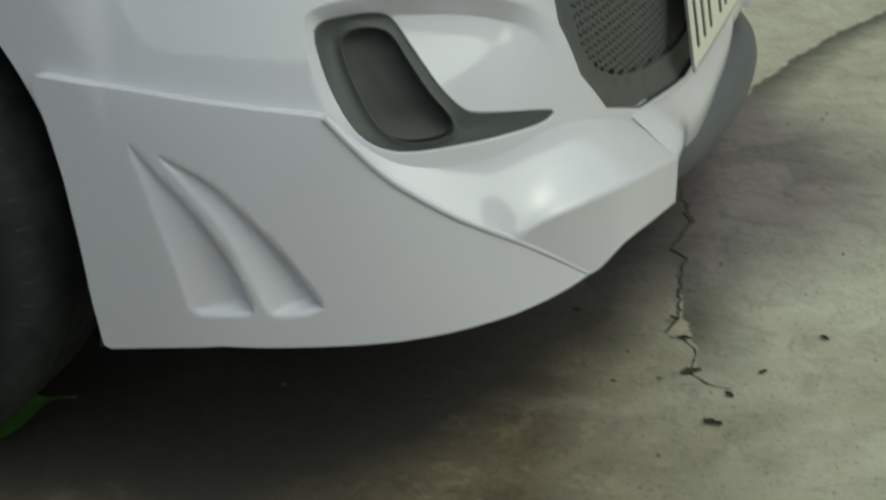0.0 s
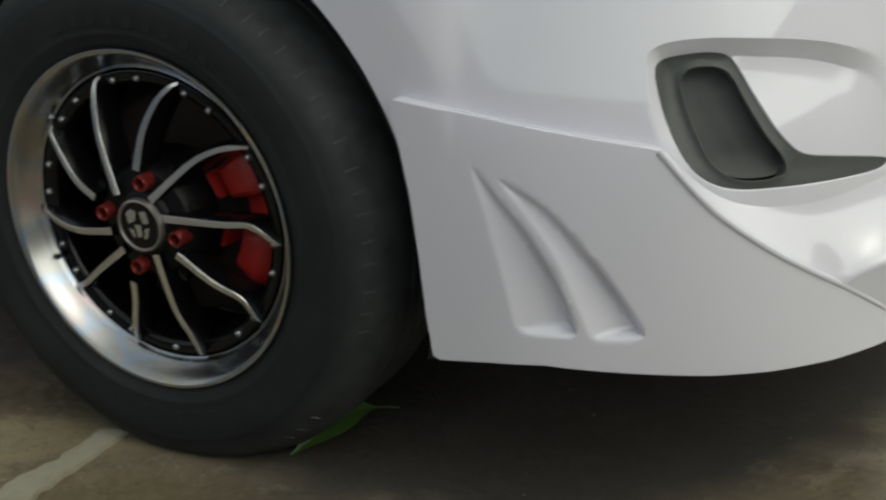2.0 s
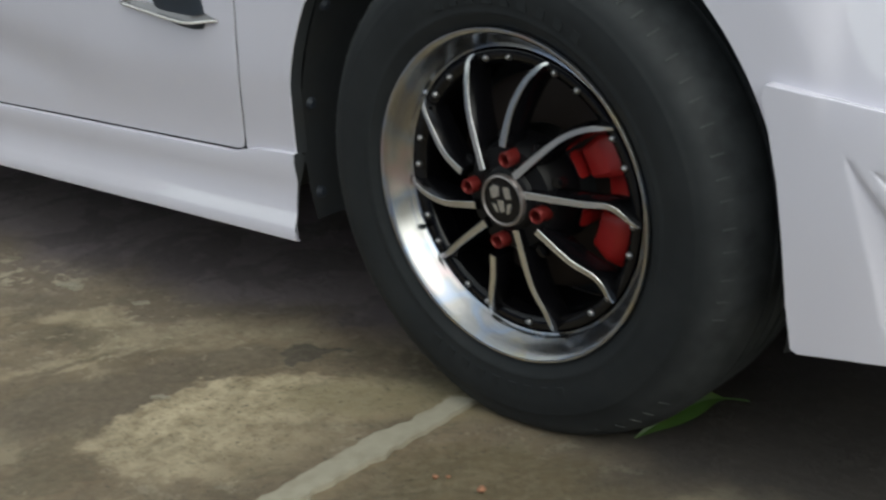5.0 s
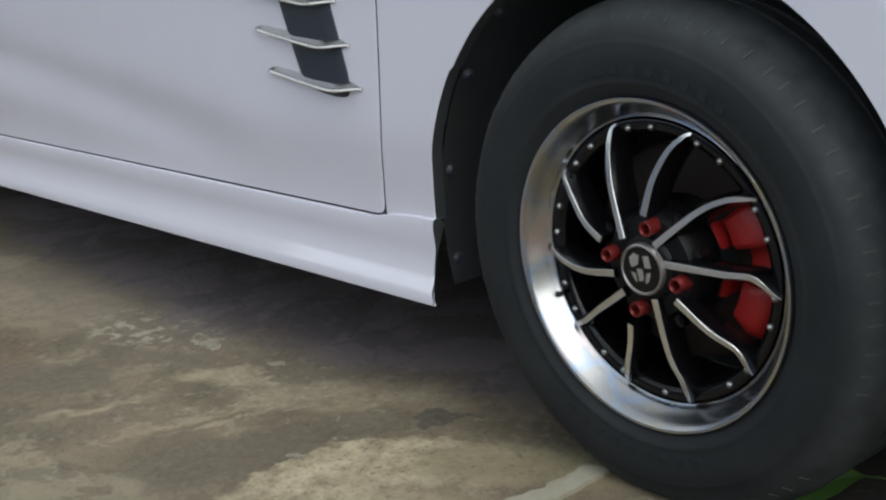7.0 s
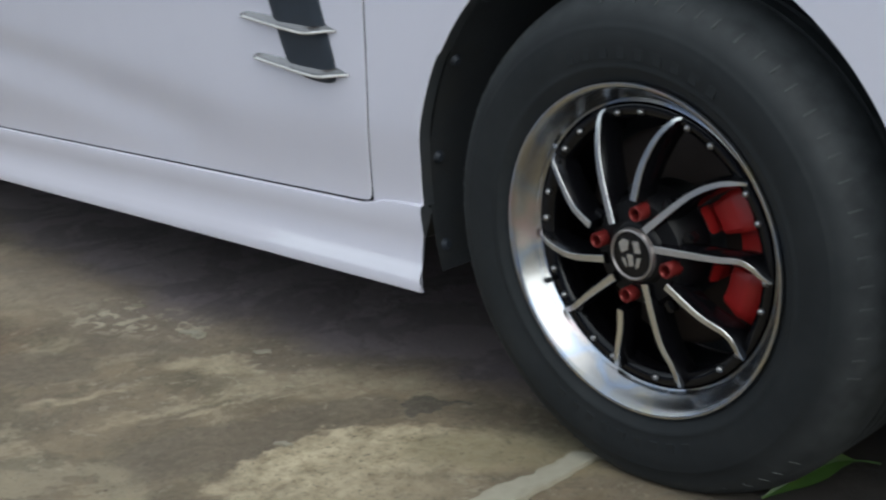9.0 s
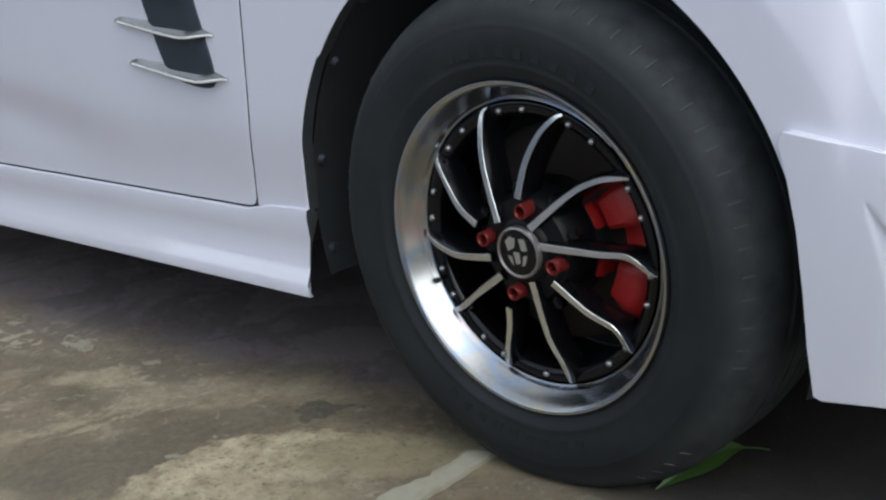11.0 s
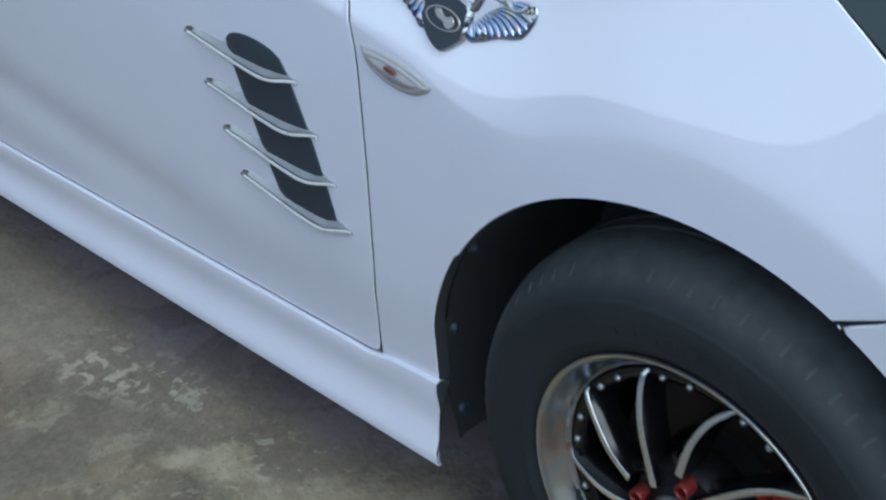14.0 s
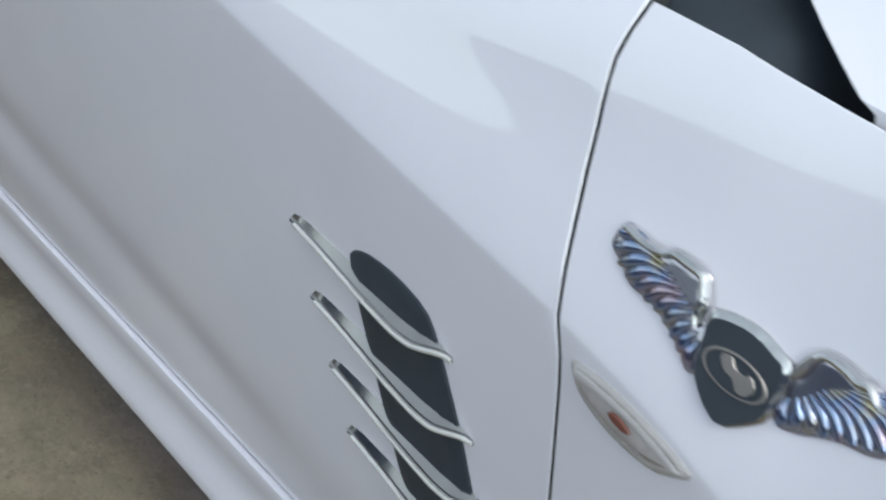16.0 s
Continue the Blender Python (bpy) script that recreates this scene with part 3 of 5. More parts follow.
def panel(name, outline, mat, parent, label="", holes=(), step=0.015, offset=None, fold=0.014, hole_fold=0.014, place=None, sharp=35, mirror=True, gap_shade=None, lines=()):
    """A sheet-metal panel on the car's skin with its edges folded in; mirrored to the far side as a second part."""
    loops = [densify(list(outline), step)] + [densify(list(h), step * 0.7) for h in holes]
    pts, edges, spans = [], [], []
    for loop in loops:
        k = len(pts)
        pts += [Vector(p) for p in loop]
        edges += [(k + i, k + (i + 1) % len(loop)) for i in range(len(loop))]
        spans.append((k, len(loop)))
    us, zs = [p[0] for p in loops[0]], [p[1] for p in loops[0]]
    guides = []
    for line in lines:          # creases: the mesh follows them
        k = None
        for (ax, ay), (bx, by) in zip(line, line[1:]):
            n = max(1, int(math.hypot(bx - ax, by - ay) / (step * 0.8)))
            for i in range(n + 1):
                c = (ax + (bx - ax) * i / n, ay + (by - ay) * i / n)
                if not inside(loops[0], *c) or min(edge_distance(l, *c) for l in loops) < 0.002 or any(inside(l, *c) for l in loops[1:]):
                    k = None
                    continue
                if k is not None and (pts[k] - Vector(c)).length < 1e-5:
                    continue
                pts.append(Vector(c))
                guides.append(c)
                if k is not None:
                    edges.append((k, len(pts) - 1))
                k = len(pts) - 1
    cells = {}
    for c in guides:
        cells.setdefault((int(c[0] // step), int(c[1] // step)), []).append(c)
    j = 0
    z = min(zs) + step / 2
    while z < max(zs):
        u = min(us) + (step / 2 if j % 2 else step)
        while u < max(us):
            if inside(loops[0], u, z) and all(edge_distance(l, u, z) > step * 0.5 for l in loops) and not any(inside(l, u, z) for l in loops[1:]):
                ci, cj = int(u // step), int(z // step)
                if not any(math.hypot(c[0] - u, c[1] - z) < step * 0.45 for a in (-1, 0, 1) for b in (-1, 0, 1) for c in cells.get((ci + a, cj + b), ())):
                    pts.append(Vector((u, z)))
            u += step
        z += step * 0.87
        j += 1
    co, _, tris, vmap, _, _ = geometry.delaunay_2d_cdt(pts, edges, [], 0, 1e-6)
    keep = []
    for t in tris:
        cx = sum(co[i][0] for i in t) / 3
        cz = sum(co[i][1] for i in t) / 3
        if inside(loops[0], cx, cz) and not any(inside(l, cx, cz) for l in loops[1:]):
            keep.append(tuple(t))
    surf = place or (lambda u, z: skin(u, z, offset(u, z) if offset else 0.0))
    verts = [surf(c[0], c[1]) for c in co]
    where = {i: k for k, src in enumerate(vmap) for i in src}
    crisp, walls = [], []
    for n, (k, count) in enumerate(spans):
        depth = fold if n == 0 else hole_fold
        if depth <= 0:
            continue
        ring = [where[k + i] for i in range(count)]
        crisp += [(ring[q], ring[(q + 1) % count]) for q in range(count)]
        last = ring
        for d in (0.25, 1.0):
            nxt = []
            for q, i in enumerate(ring):
                c = co[i]
                du = surf(c[0] + 0.002, c[1]) - surf(c[0] - 0.002, c[1])
                dz = surf(c[0], c[1] + 0.002) - surf(c[0], c[1] - 0.002)
                nrm = du.cross(dz).normalized()
                a_, b_ = Vector(co[ring[q - 1]]), Vector(co[ring[(q + 1) % count]])
                tan = (b_ - a_)
                if tan.length < 1e-9:
                    tan = Vector((1, 0))
                tan.normalize()
                side = Vector((tan.y, -tan.x))
                m_ = Vector(c) + side * 0.002
                if inside(loops[0], m_.x, m_.y) and not any(inside(l, m_.x, m_.y) for l in loops[1:]):
                    side = -side
                step_out = (du.normalized() * side.x + dz.normalized() * side.y) * (min(0.0011, depth * 0.3) if d < 1 else min(0.0011, depth * 0.3))
                nxt.append(len(verts))
                verts.append(verts[i] + step_out - nrm * (depth if d == 1 else min(0.0011, depth * 0.3)))
            for q in range(count):
                r = (q + 1) % count
                (walls if d == 1 else keep).append((last[q], last[r], nxt[r], nxt[q]))
            if d < 1:
                crisp += [(nxt[q], nxt[(q + 1) % count]) for q in range(count)]
            last = nxt
    first = len(keep)
    keep += walls
    ob = mesh_object(name, verts, keep, mat, parent, label, sharp=sharp, crisp=crisp, gap_shade=gap_shade, gap_shade_from=first)
    if mirror:
        mesh_object(name, [(v[0], 2 * CENTRE - v[1], v[2]) for v in verts], [f[::-1] for f in keep], mat, parent, label, sharp=sharp, crisp=crisp, gap_shade=gap_shade, gap_shade_from=first)
    return ob


def loft(name, rows, mat, parent, label="", close=False, caps=False, mirror=False, sharp=35):
    """A sheet through rows of points."""
    n = len(rows[0])
    verts = [p for r in rows for p in r]
    faces = []
    for i in range(len(rows) - 1):
        for j in range(n if close else n - 1):
            k = (j + 1) % n
            faces.append((i * n + j, i * n + k, (i + 1) * n + k, (i + 1) * n + j))
    if caps:
        faces += [tuple(range(n)), tuple(range((len(rows) - 1) * n, len(rows) * n))]
    ob = mesh_object(name, verts, faces, mat, parent, label, sharp=sharp)
    if mirror:
        mesh_object(name, [(v[0], 2 * CENTRE - v[1], v[2]) for v in verts], [f[::-1] for f in faces], mat, parent, label, sharp=sharp)
    return ob


def tube(name, path, radius, mat, parent, label="", sides=14, n=24, caps=True, mirror=False):
    c = lerp_curve(path, n)
    rows = []
    for i, p in enumerate(c):
        t = (c[min(i + 1, n - 1)] - c[max(i - 1, 0)]).normalized()
        s = t.cross(Vector((0, 0, 1)))
        s = s.normalized() if s.length > 1e-4 else Vector((1, 0, 0))
        b = s.cross(t)
        r = radius(i / (n - 1)) if callable(radius) else radius
        rows.append([p + s * (r * math.cos(q)) + b * (r * math.sin(q)) for q in [2 * math.pi * k / sides for k in range(sides)]])
    return loft(name, rows, mat, parent, label, close=True, caps=caps, mirror=mirror)


def lathe(name, profile, mat, parent, label="", n=96, m=None):
    """Profile of (radius, y) turned round the y axis."""
    rows = []
    for k in range(n + 1):
        q = 2 * math.pi * (k % n) / n
        rows.append([Vector((r * math.cos(q), y, r * math.sin(q))) for r, y in profile])
    verts = [p for r in rows[:-1] for p in r]
    w = len(profile)
    faces = []
    for k in range(n):
        l = (k + 1) % n
        for j in range(w - 1):
            faces.append((k * w + j, k * w + j + 1, l * w + j + 1, l * w + j))
    ob = mesh_object(name, verts, faces, mat, parent, label, sharp=40)
    if m is not None:
        ob.matrix_basis = m
    return ob


# ---------------------------------------------------------------- the setting
def ground_sheet():
    xs = sorted(set([round(-3 + 0.05 * i, 3) for i in range(121)] + [-60, -30, -15, -8, -5, 5, 8, 15, 30, 60]))
    ys = sorted(set([round(-2.5 + 0.05 * i, 3) for i in range(121)] + [-60, -30, -15, -8, -5, 5, 8, 15, 30, 60]))
    verts = [(x, y, 0.0 if abs(x) > 3 or abs(y) > 3.4 else 0.003 * (noise.noise((x * 2.2, y * 2.2, 0.3))) - 0.0015) for x in xs for y in ys]
    n = len(ys)
    faces = [(i * n + j, (i + 1) * n + j, (i + 1) * n + j + 1, i * n + j + 1) for i in range(len(xs) - 1) for j in range(n - 1)]
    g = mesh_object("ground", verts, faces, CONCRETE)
    tagged(g, "worn stained concrete yard with damp patches", "ground", kind="structure")


ground_sheet()


def plain_wall(name, x0, y0, x1, y1, height, label, mat=WALL):
    d = Vector((x1 - x0, y1 - y0, 0)).normalized()
    s = Vector((-d.y, d.x, 0)) * 0.15
    a_, b_ = Vector((x0, y0, -0.02)), Vector((x1, y1, -0.02))
    low = [a_, b_, b_ + s, a_ + s]
    up = Vector((0, 0, height + 0.02))
    verts = low + [p + up for p in low]
    faces = [(0, 1, 2, 3), (4, 5, 6, 7), (0, 1, 5, 4), (1, 2, 6, 5), (2, 3, 7, 6), (3, 0, 4, 7)]
    tagged(mesh_object(name, verts, faces, mat, smooth=False), label, "wall", kind="structure")


# Walls out of view, added for reflections; the south one's blue cools the door.
plain_wall("wall_south", 6.0, -3.6, -6.0, -3.6, 1.22, "unseen dark blue-grey yard wall, tints the light on the door", BLUE_WALL)
# East and north walls are cream so the lip reflects something pale.
plain_wall("wall_east", 6.0, -3.6, 6.0, 4.5, 1.8, "unseen cream wall added for pale reflections", CREAM_WALL)
plain_wall("wall_west", -6.0, -3.6, -6.0, 4.5, 3.0, "dark weathered rendered yard wall")
plain_wall("wall_north", -6.0, 4.5, 6.0, 4.5, 2.0, "unseen cream wall added for pale reflections", CREAM_WALL)

# ---------------------------------------------------------------- the car
car = empty("car")
tagged(car, "white car with a body kit parked on concrete", "car")


def arch(r, a0, a1, n):
    return [(r * math.cos(radians(a0 + (a1 - a0) * k / (n - 1))), HUB + r * math.sin(radians(a0 + (a1 - a0) * k / (n - 1)))) for k in range(n)]


# front fender: from the door gap over the wheel arch to the headlamp and the bumper seam
GAP = [(0.289, -0.4800), (0.315, -0.4785), (0.36, -0.4715), (0.42, -0.4610), (0.50, -0.4520), (0.57, -0.4445), (0.64, -0.4385), (0.70, -0.4340), (0.725, -0.4335), (0.755, -0.4365), (0.786, -0.4420), (0.845, -0.4500), (0.888, -0.4530), (0.916, -0.4540), (0.932, -0.4520), (0.948, -0.4490)]
fender_outline = (arch(0.370, 61.5, 143.5, 36) + arch(0.3735, 145.2, 165, 9) + arch(0.3715, 169, 178.5, 4)
                  + [(-0.370, 0.293), (-0.445, 0.289)] + [(g + 0.0027, z) for z, g in GAP]
                  + [(-0.375, 0.9420), (-0.292, 0.9300), (-0.180, 0.9160), (-0.056, 0.9040), (0.06, 0.893),
                     (0.120, 0.883), (0.165, 0.850), (0.226, 0.8015), (0.304, 0.742), (0.365, 0.696), (0.297, 0.664), (0.244, 0.641)])
panel("fender", fender_outline, PAINT, car, step=0.012, fold=0.02, gap_shade=LINER_AND_GAP, lines=CREASE)

# front door and the body behind it
door_outline = ([(-0.5060, 0.2865), (-0.494, 0.2872), (-0.4868, 0.2905), (-0.4830, 0.2975), (-0.4815, 0.308)] + [(g - 0.0027, z) for z, g in GAP[1:]]
                + [(-0.46, 0.975), (-0.51, 0.99), (-1.0, 1.0), (-2.05, 1.01), (-2.05, 0.70), (-2.05, 0.2862), (-1.2, 0.2862)])
panel("door", door_outline, PAINT, car, step=0.016, fold=0.02, gap_shade=LINER_AND_GAP, lines=CREASE)
REAR = -2.66          # the rear axle
panel("quarter_panel", [(-2.056, 0.19), (-2.056, 1.0), (-2.8, 0.99), (-3.42, 0.95), (-3.46, 0.60), (-3.42, 0.24), (-3.1, 0.20)] + [(REAR + x, z) for x, z in arch(0.36, -14, 194, 40)], PAINT, car, step=0.05, fold=0.02)

# bumper with its openings
fog_outer = closed_curve([(0.608, 0.480), (0.617, 0.4865), (0.640, 0.4895), (0.665, 0.4895), (0.684, 0.4845), (0.694, 0.473), (0.709, 0.445), (0.724, 0.418), (0.739, 0.399), (0.754, 0.389),
                          (0.790, 0.3815), (0.838, 0.3715), (0.857, 0.3645), (0.842, 0.357), (0.794, 0.3575), (0.727, 0.3605), (0.680, 0.3645), (0.653, 0.3745), (0.634, 0.393), (0.619, 0.425), (0.610, 0.459)], 90)
fog_surround = closed_curve([(0.599, 0.485), (0.612, 0.502), (0.656, 0.505), (0.711, 0.500), (0.765, 0.492), (0.813, 0.479), (0.856, 0.458), (0.882, 0.41), (0.87, 0.362), (0.794, 0.352), (0.70, 0.354), (0.64, 0.375), (0.608, 0.42)], 70)
grille_outer = soften([(0.905, 0.60), (0.897, 0.534), (0.889, 0.502), (0.887, 0.448), (0.916, 0.394), (0.977, 0.342), (1.086, 0.308), (1.306, 0.278), (1.49, 0.275), (1.49, 0.60)], 1)


def bumper_out(u, z):
    s = signed(fog_surround, u, z)
    return -0.017 * min(1.0, max(0.0, s / 0.019)) * smoothstep(0.355, 0.47, z) * (1 - smoothstep(0.80, 0.885, u))


bumper_outline = ([(0.1835, 0.6075), (0.244, 0.6365), (0.297, 0.6595), (0.369, 0.690), (0.45, 0.655), (0.56, 0.65), (0.75, 0.655), (0.95, 0.66), (1.25, 0.66), (1.488, 0.66),
                   (1.488, 0.612), (0.893, 0.612), (0.885, 0.535), (0.877, 0.502), (0.875, 0.446), (0.905, 0.388), (0.97, 0.333), (1.082, 0.298), (1.304, 0.268), (1.488, 0.265),
                   (1.488, 0.235), (1.25, 0.235), (1.0, 0.25), (0.8, 0.25), (0.6, 0.25), (0.38, 0.25)] + arch(0.370, 2, 60.5, 24))
panel("bumper", bumper_outline, PAINT, car, step=0.011, offset=bumper_out, holes=[fog_outer], fold=0.02, hole_fold=0.03, gap_shade=LINER_AND_GAP, lines=[offset_loop(fog_surround, d) for d in (-0.004, 0.0, 0.003, 0.016, 0.019, 0.023)] + CREASE)

# fog lamp bezel: grey plastic frame with a deep dark pocket
fog_pocket = closed_curve([(0.634, 0.468), (0.646, 0.4765), (0.668, 0.476), (0.684, 0.468), (0.696, 0.445), (0.712, 0.414), (0.730, 0.387), (0.727, 0.372), (0.684, 0.3735), (0.658, 0.391), (0.643, 0.423), (0.635, 0.450)], 60)
fog_rim = offset_loop(fog_outer, 0.0012)[:-1]


def bezel_out(u, z):
    return bumper_out(u, z) - 0.002 - 0.003 * smoothstep(0.0, 0.02, signed(fog_rim, u, z)) + 0.004 * math.exp(-(signed(fog_pocket, u, z) / 0.003) ** 2)


panel("fog_lamp_bezel", fog_rim, GREY_PLASTIC, car, "matt grey plastic fog lamp surround", holes=[fog_pocket], step=0.006, offset=bezel_out, fold=0.02, hole_fold=0.012, lines=[offset_loop(fog_pocket, d) for d in (-0.003, -0.006)])
panel("fog_lamp_blank", fog_pocket, POCKET, car, "dark blank insert", step=0.012, offset=lambda u, z: bezel_out(u, z) - 0.011, fold=0.0)

# bumper corner extension with two tapering scoops
ext_outline = ([(0.352, 0.452), (0.356, 0.4555), (0.41, 0.448), (0.468, 0.439), (0.519, 0.430), (0.567, 0.421), (0.600, 0.4145), (0.612, 0.4105),
                (0.629, 0.384), (0.645, 0.364), (0.662, 0.346), (0.688, 0.324), (0.715, 0.303), (0.745, 0.283), (0.776, 0.263), (0.815, 0.235), (0.862, 0.1995), (0.868, 0.194),
                (0.81, 0.190), (0.77, 0.1875), (0.707, 0.1865), (0.653, 0.188), (0.6, 0.192), (0.497, 0.1995), (0.44, 0.196), (0.386, 0.190), (0.379, 0.193),
                (0.374, 0.24), (0.371, 0.30), (0.366, 0.36), (0.358, 0.41), (0.3495, 0.443)])
SCOOP_A = [(0.4335, 0.398), (0.450, 0.33), (0.462, 0.28), (0.470, 0.2365), (0.482, 0.2325), (0.527, 0.234), (0.514, 0.276), (0.487, 0.328), (0.458, 0.366)]
SCOOP_B = [(0.459, 0.386), (0.484, 0.352), (0.511, 0.312), (0.529, 0.265), (0.5395, 0.2325), (0.548, 0.229), (0.589, 0.2325), (0.566, 0.275), (0.533, 0.323), (0.501, 0.360)]


def scoop(rear, foot, front):
    """A tapering scoop: smooth rear and forward edges that meet in a point at the top, and a short foot."""
    r_ = [(p.x, p.y) for p in lerp_curve([(*p, 0) for p in rear], 16)]
    f_ = [(p.x, p.y) for p in lerp_curve([(*p, 0) for p in front], 16)]
    return r_, f_, r_ + foot + f_[:0:-1]


SCOOPS = [scoop(SCOOP_A[:4], [SCOOP_A[4]], [SCOOP_A[0], SCOOP_A[8], SCOOP_A[7], SCOOP_A[6], SCOOP_A[5]]),
          scoop(SCOOP_B[:5], [SCOOP_B[5]], [SCOOP_B[0], SCOOP_B[9], SCOOP_B[8], SCOOP_B[7], SCOOP_B[6]])]


def along(line, z):
    for (u0, z0), (u1, z1) in zip(line, line[1:]):
        if z >= z1:
            return u0 + (u1 - u0) * min(1.0, max(0.0, (z0 - z) / max(z0 - z1, 1e-6)))
    return line[-1][0]


def ext_out(u, z):
    d = 0.012 + 0.018 * smoothstep(0.55, 0.87, u)
    for rear, front, edge in SCOOPS:
        g = signed(edge, u, z)
        if g > -0.005:
            low = 1 - smoothstep(0.235, 0.40, z)
            # runs in from the rear edge and is deepest under the forward edge and at the foot
            a_, b_ = along(rear, z), along(front, z)
            w = min(1, max(0, (u - a_) / max(b_ - a_, 0.005)))
            d -= (0.0035 + 0.0115 * low) * (w * (1.35 - 0.35 * w)) * smoothstep(-0.003, 0.0045, g)
    return d


panel("bumper_extension", ext_outline, PAINT, car, step=0.0048, offset=ext_out, fold=0.016, sharp=60, lines=[offset_loop(densify(q[2], 0.004), d) for q in SCOOPS for d in (-0.003, -0.0003, 0.0022, 0.0046)])

# rounded bead along the extension's upper forward edge
bead_line = [(0.607, 0.4125), (0.629, 0.3835), (0.645, 0.3635), (0.662, 0.3455), (0.688, 0.3235), (0.715, 0.3025), (0.745, 0.2825), (0.776, 0.2625), (0.815, 0.2345), (0.862, 0.1990)]
tube("extension_bead", [skin(u, z, ext_out(u, z) - 0.0012) for u, z in bead_line], lambda w: 0.0042 - 0.0012 * w, PAINT, car, sides=12, n=50, mirror=True)

# the lip: a shelf that runs from under the fog lamp out to the splitter's edge, and the splitter's front face
shelf_top = [(0.612, 0.4125, 0.000), (0.628, 0.385, -0.002), (0.655, 0.362, -0.002), (0.70, 0.352, -0.002), (0.78, 0.349, -0.002), (0.87, 0.352, -0.002), (0.97, 0.325, -0.002), (1.075, 0.292, -0.004)]
shelf_edge = [(0.6105, 0.4105, 0.0142), (0.628, 0.3835, 0.0148), (0.661, 0.3455, 0.0168), (0.714, 0.3025, 0.0212), (0.758, 0.2745, 0.0258), (0.7725, 0.2672, 0.0278), (0.785, 0.2735, 0.0315), (0.800, 0.2795, 0.0365), (0.827, 0.284, 0.043), (0.904, 0.283, 0.050), (1.061, 0.255, 0.050)]
split_low = [(0.773, 0.2645, 0.0275), (0.825, 0.2275, 0.0300), (0.8685, 0.1945, 0.0312), (0.915, 0.214, 0.044), (0.975, 0.213, 0.049), (1.052, 0.204, 0.050)]


def on_skin(points, n):
    return [skin(p.x, p.y, p.z) for p in lerp_curve(points, n)]


top_c, edge_c = on_skin(shelf_top, 60), on_skin(shelf_edge, 60)
rows = []
for k in range(15):
    s = k / 14
    row = [a_.lerp(b_, s) + Vector((0, 0, -0.004 * math.sin(math.pi * s))) * smoothstep(0, 12, i) * smoothstep(58, 44, i) for i, (a_, b_) in enumerate(zip(top_c, edge_c))]
    first = row
    for _ in range(int(46 * smoothstep(0, 0.25, s) * smoothstep(0, 0.75, 1 - s))):        # the corner's fold fades inwards
        row = [row[0]] + [0.5 * row[i] + 0.25 * (row[i - 1] + row[i + 1]) for i in range(1, len(row) - 1)] + [row[-1]]
    rows.append([p.lerp(q, smoothstep(42, 58, i)) for i, (p, q) in enumerate(zip(row, first))])
rows.append([p + Vector((0, 0, -0.004)) for p in edge_c])
loft("lip_shelf", rows, PAINT, car, mirror=True, sharp=60)
hi_c = on_skin(shelf_edge[5:], 40)
lo_c = on_skin(split_low, 40)
rows = [[a_.lerp(b_, s) for a_, b_ in zip(hi_c, lo_c)] for s in (0, 0.08, 0.3, 0.6, 0.92, 1.0)]
rows.append([p + Vector((-0.03, 0.02, 0.006)) for p in lo_c])
loft("splitter", rows, PAINT, car, mirror=True)
end = [skin(1.061, 0.255, 0.05), skin(1.075, 0.292, -0.004), skin(1.078, 0.255, -0.01), skin(1.07, 0.21, 0.0), skin(1.052, 0.204, 0.05)]
loft("splitter_end", [end, [p + Vector((-0.012, 0.0, 0)) for p in end]], PAINT, car, close=True, caps=True, mirror=True)

# rolled white lower edge under the grille, and the grey valance below it
rows = []
for k in range(41):
    u = 1.052 + 0.438 * k / 40
    zt = 0.298 - 0.036 * smoothstep(1.05, 1.32, u)
    reach = 0.047 - 0.026 * smoothstep(1.06, 1.24, u)
    prof = [(zt + 0.006, -0.02), (zt, 0.0), (zt - 0.008, 0.25 * reach), (zt - 0.022, 0.72 * reach), (zt - 0.032, 0.95 * reach), (zt - 0.040, reach), (zt - 0.052, 0.97 * reach), (zt - 0.066, 0.85 * reach), (zt - 0.070, -0.01)]
    swell = smoothstep(1.055, 1.13, u)           # starts flush with the shelf, then rolls out
    rows.append([skin(u, z, o if o < 0 or z < zt - 0.041 else o * swell + (1 - swell) * reach * (zt - z) / 0.040) for z, o in prof])
loft("bumper_lower_edge", rows, PAINT, car, mirror=True, sharp=60)
tube("valance", [(0.775, 0.56, 0.178), (0.815, 0.63, 0.176), (0.842, 0.78, 0.172), (0.855, 0.98, 0.168), (0.850, 1.15, 0.168), (0.82, 1.30, 0.170), (0.76, 1.38, 0.175)], 0.034, GREY_TUBE, car,
     "grey rounded plastic valance", sides=18, n=40)

# grille: grey frame and a punched mesh
frame_outline = soften([(0.889, 0.606), (0.882, 0.535), (0.874, 0.502), (0.872, 0.446), (0.902, 0.386), (0.968, 0.331), (1.082, 0.295), (1.304, 0.265), (1.49, 0.262), (1.49, 0.606)], 1)
mesh_outline = soften([(0.935, 0.575), (0.935, 0.527), (0.930, 0.482), (0.938, 0.425), (0.955, 0.395), (1.005, 0.358), (1.121, 0.324), (1.31, 0.300), (1.488, 0.297), (1.488, 0.575)], 1)
panel("grille_frame", frame_outline, GREY_PLASTIC, car, "matt dark grey grille frame", holes=[mesh_outline], step=0.013,
      offset=lambda u, z: -0.008 - 0.010 * smoothstep(0.0, 0.03, signed(frame_outline, u, z)), fold=0.012, hole_fold=0.02)
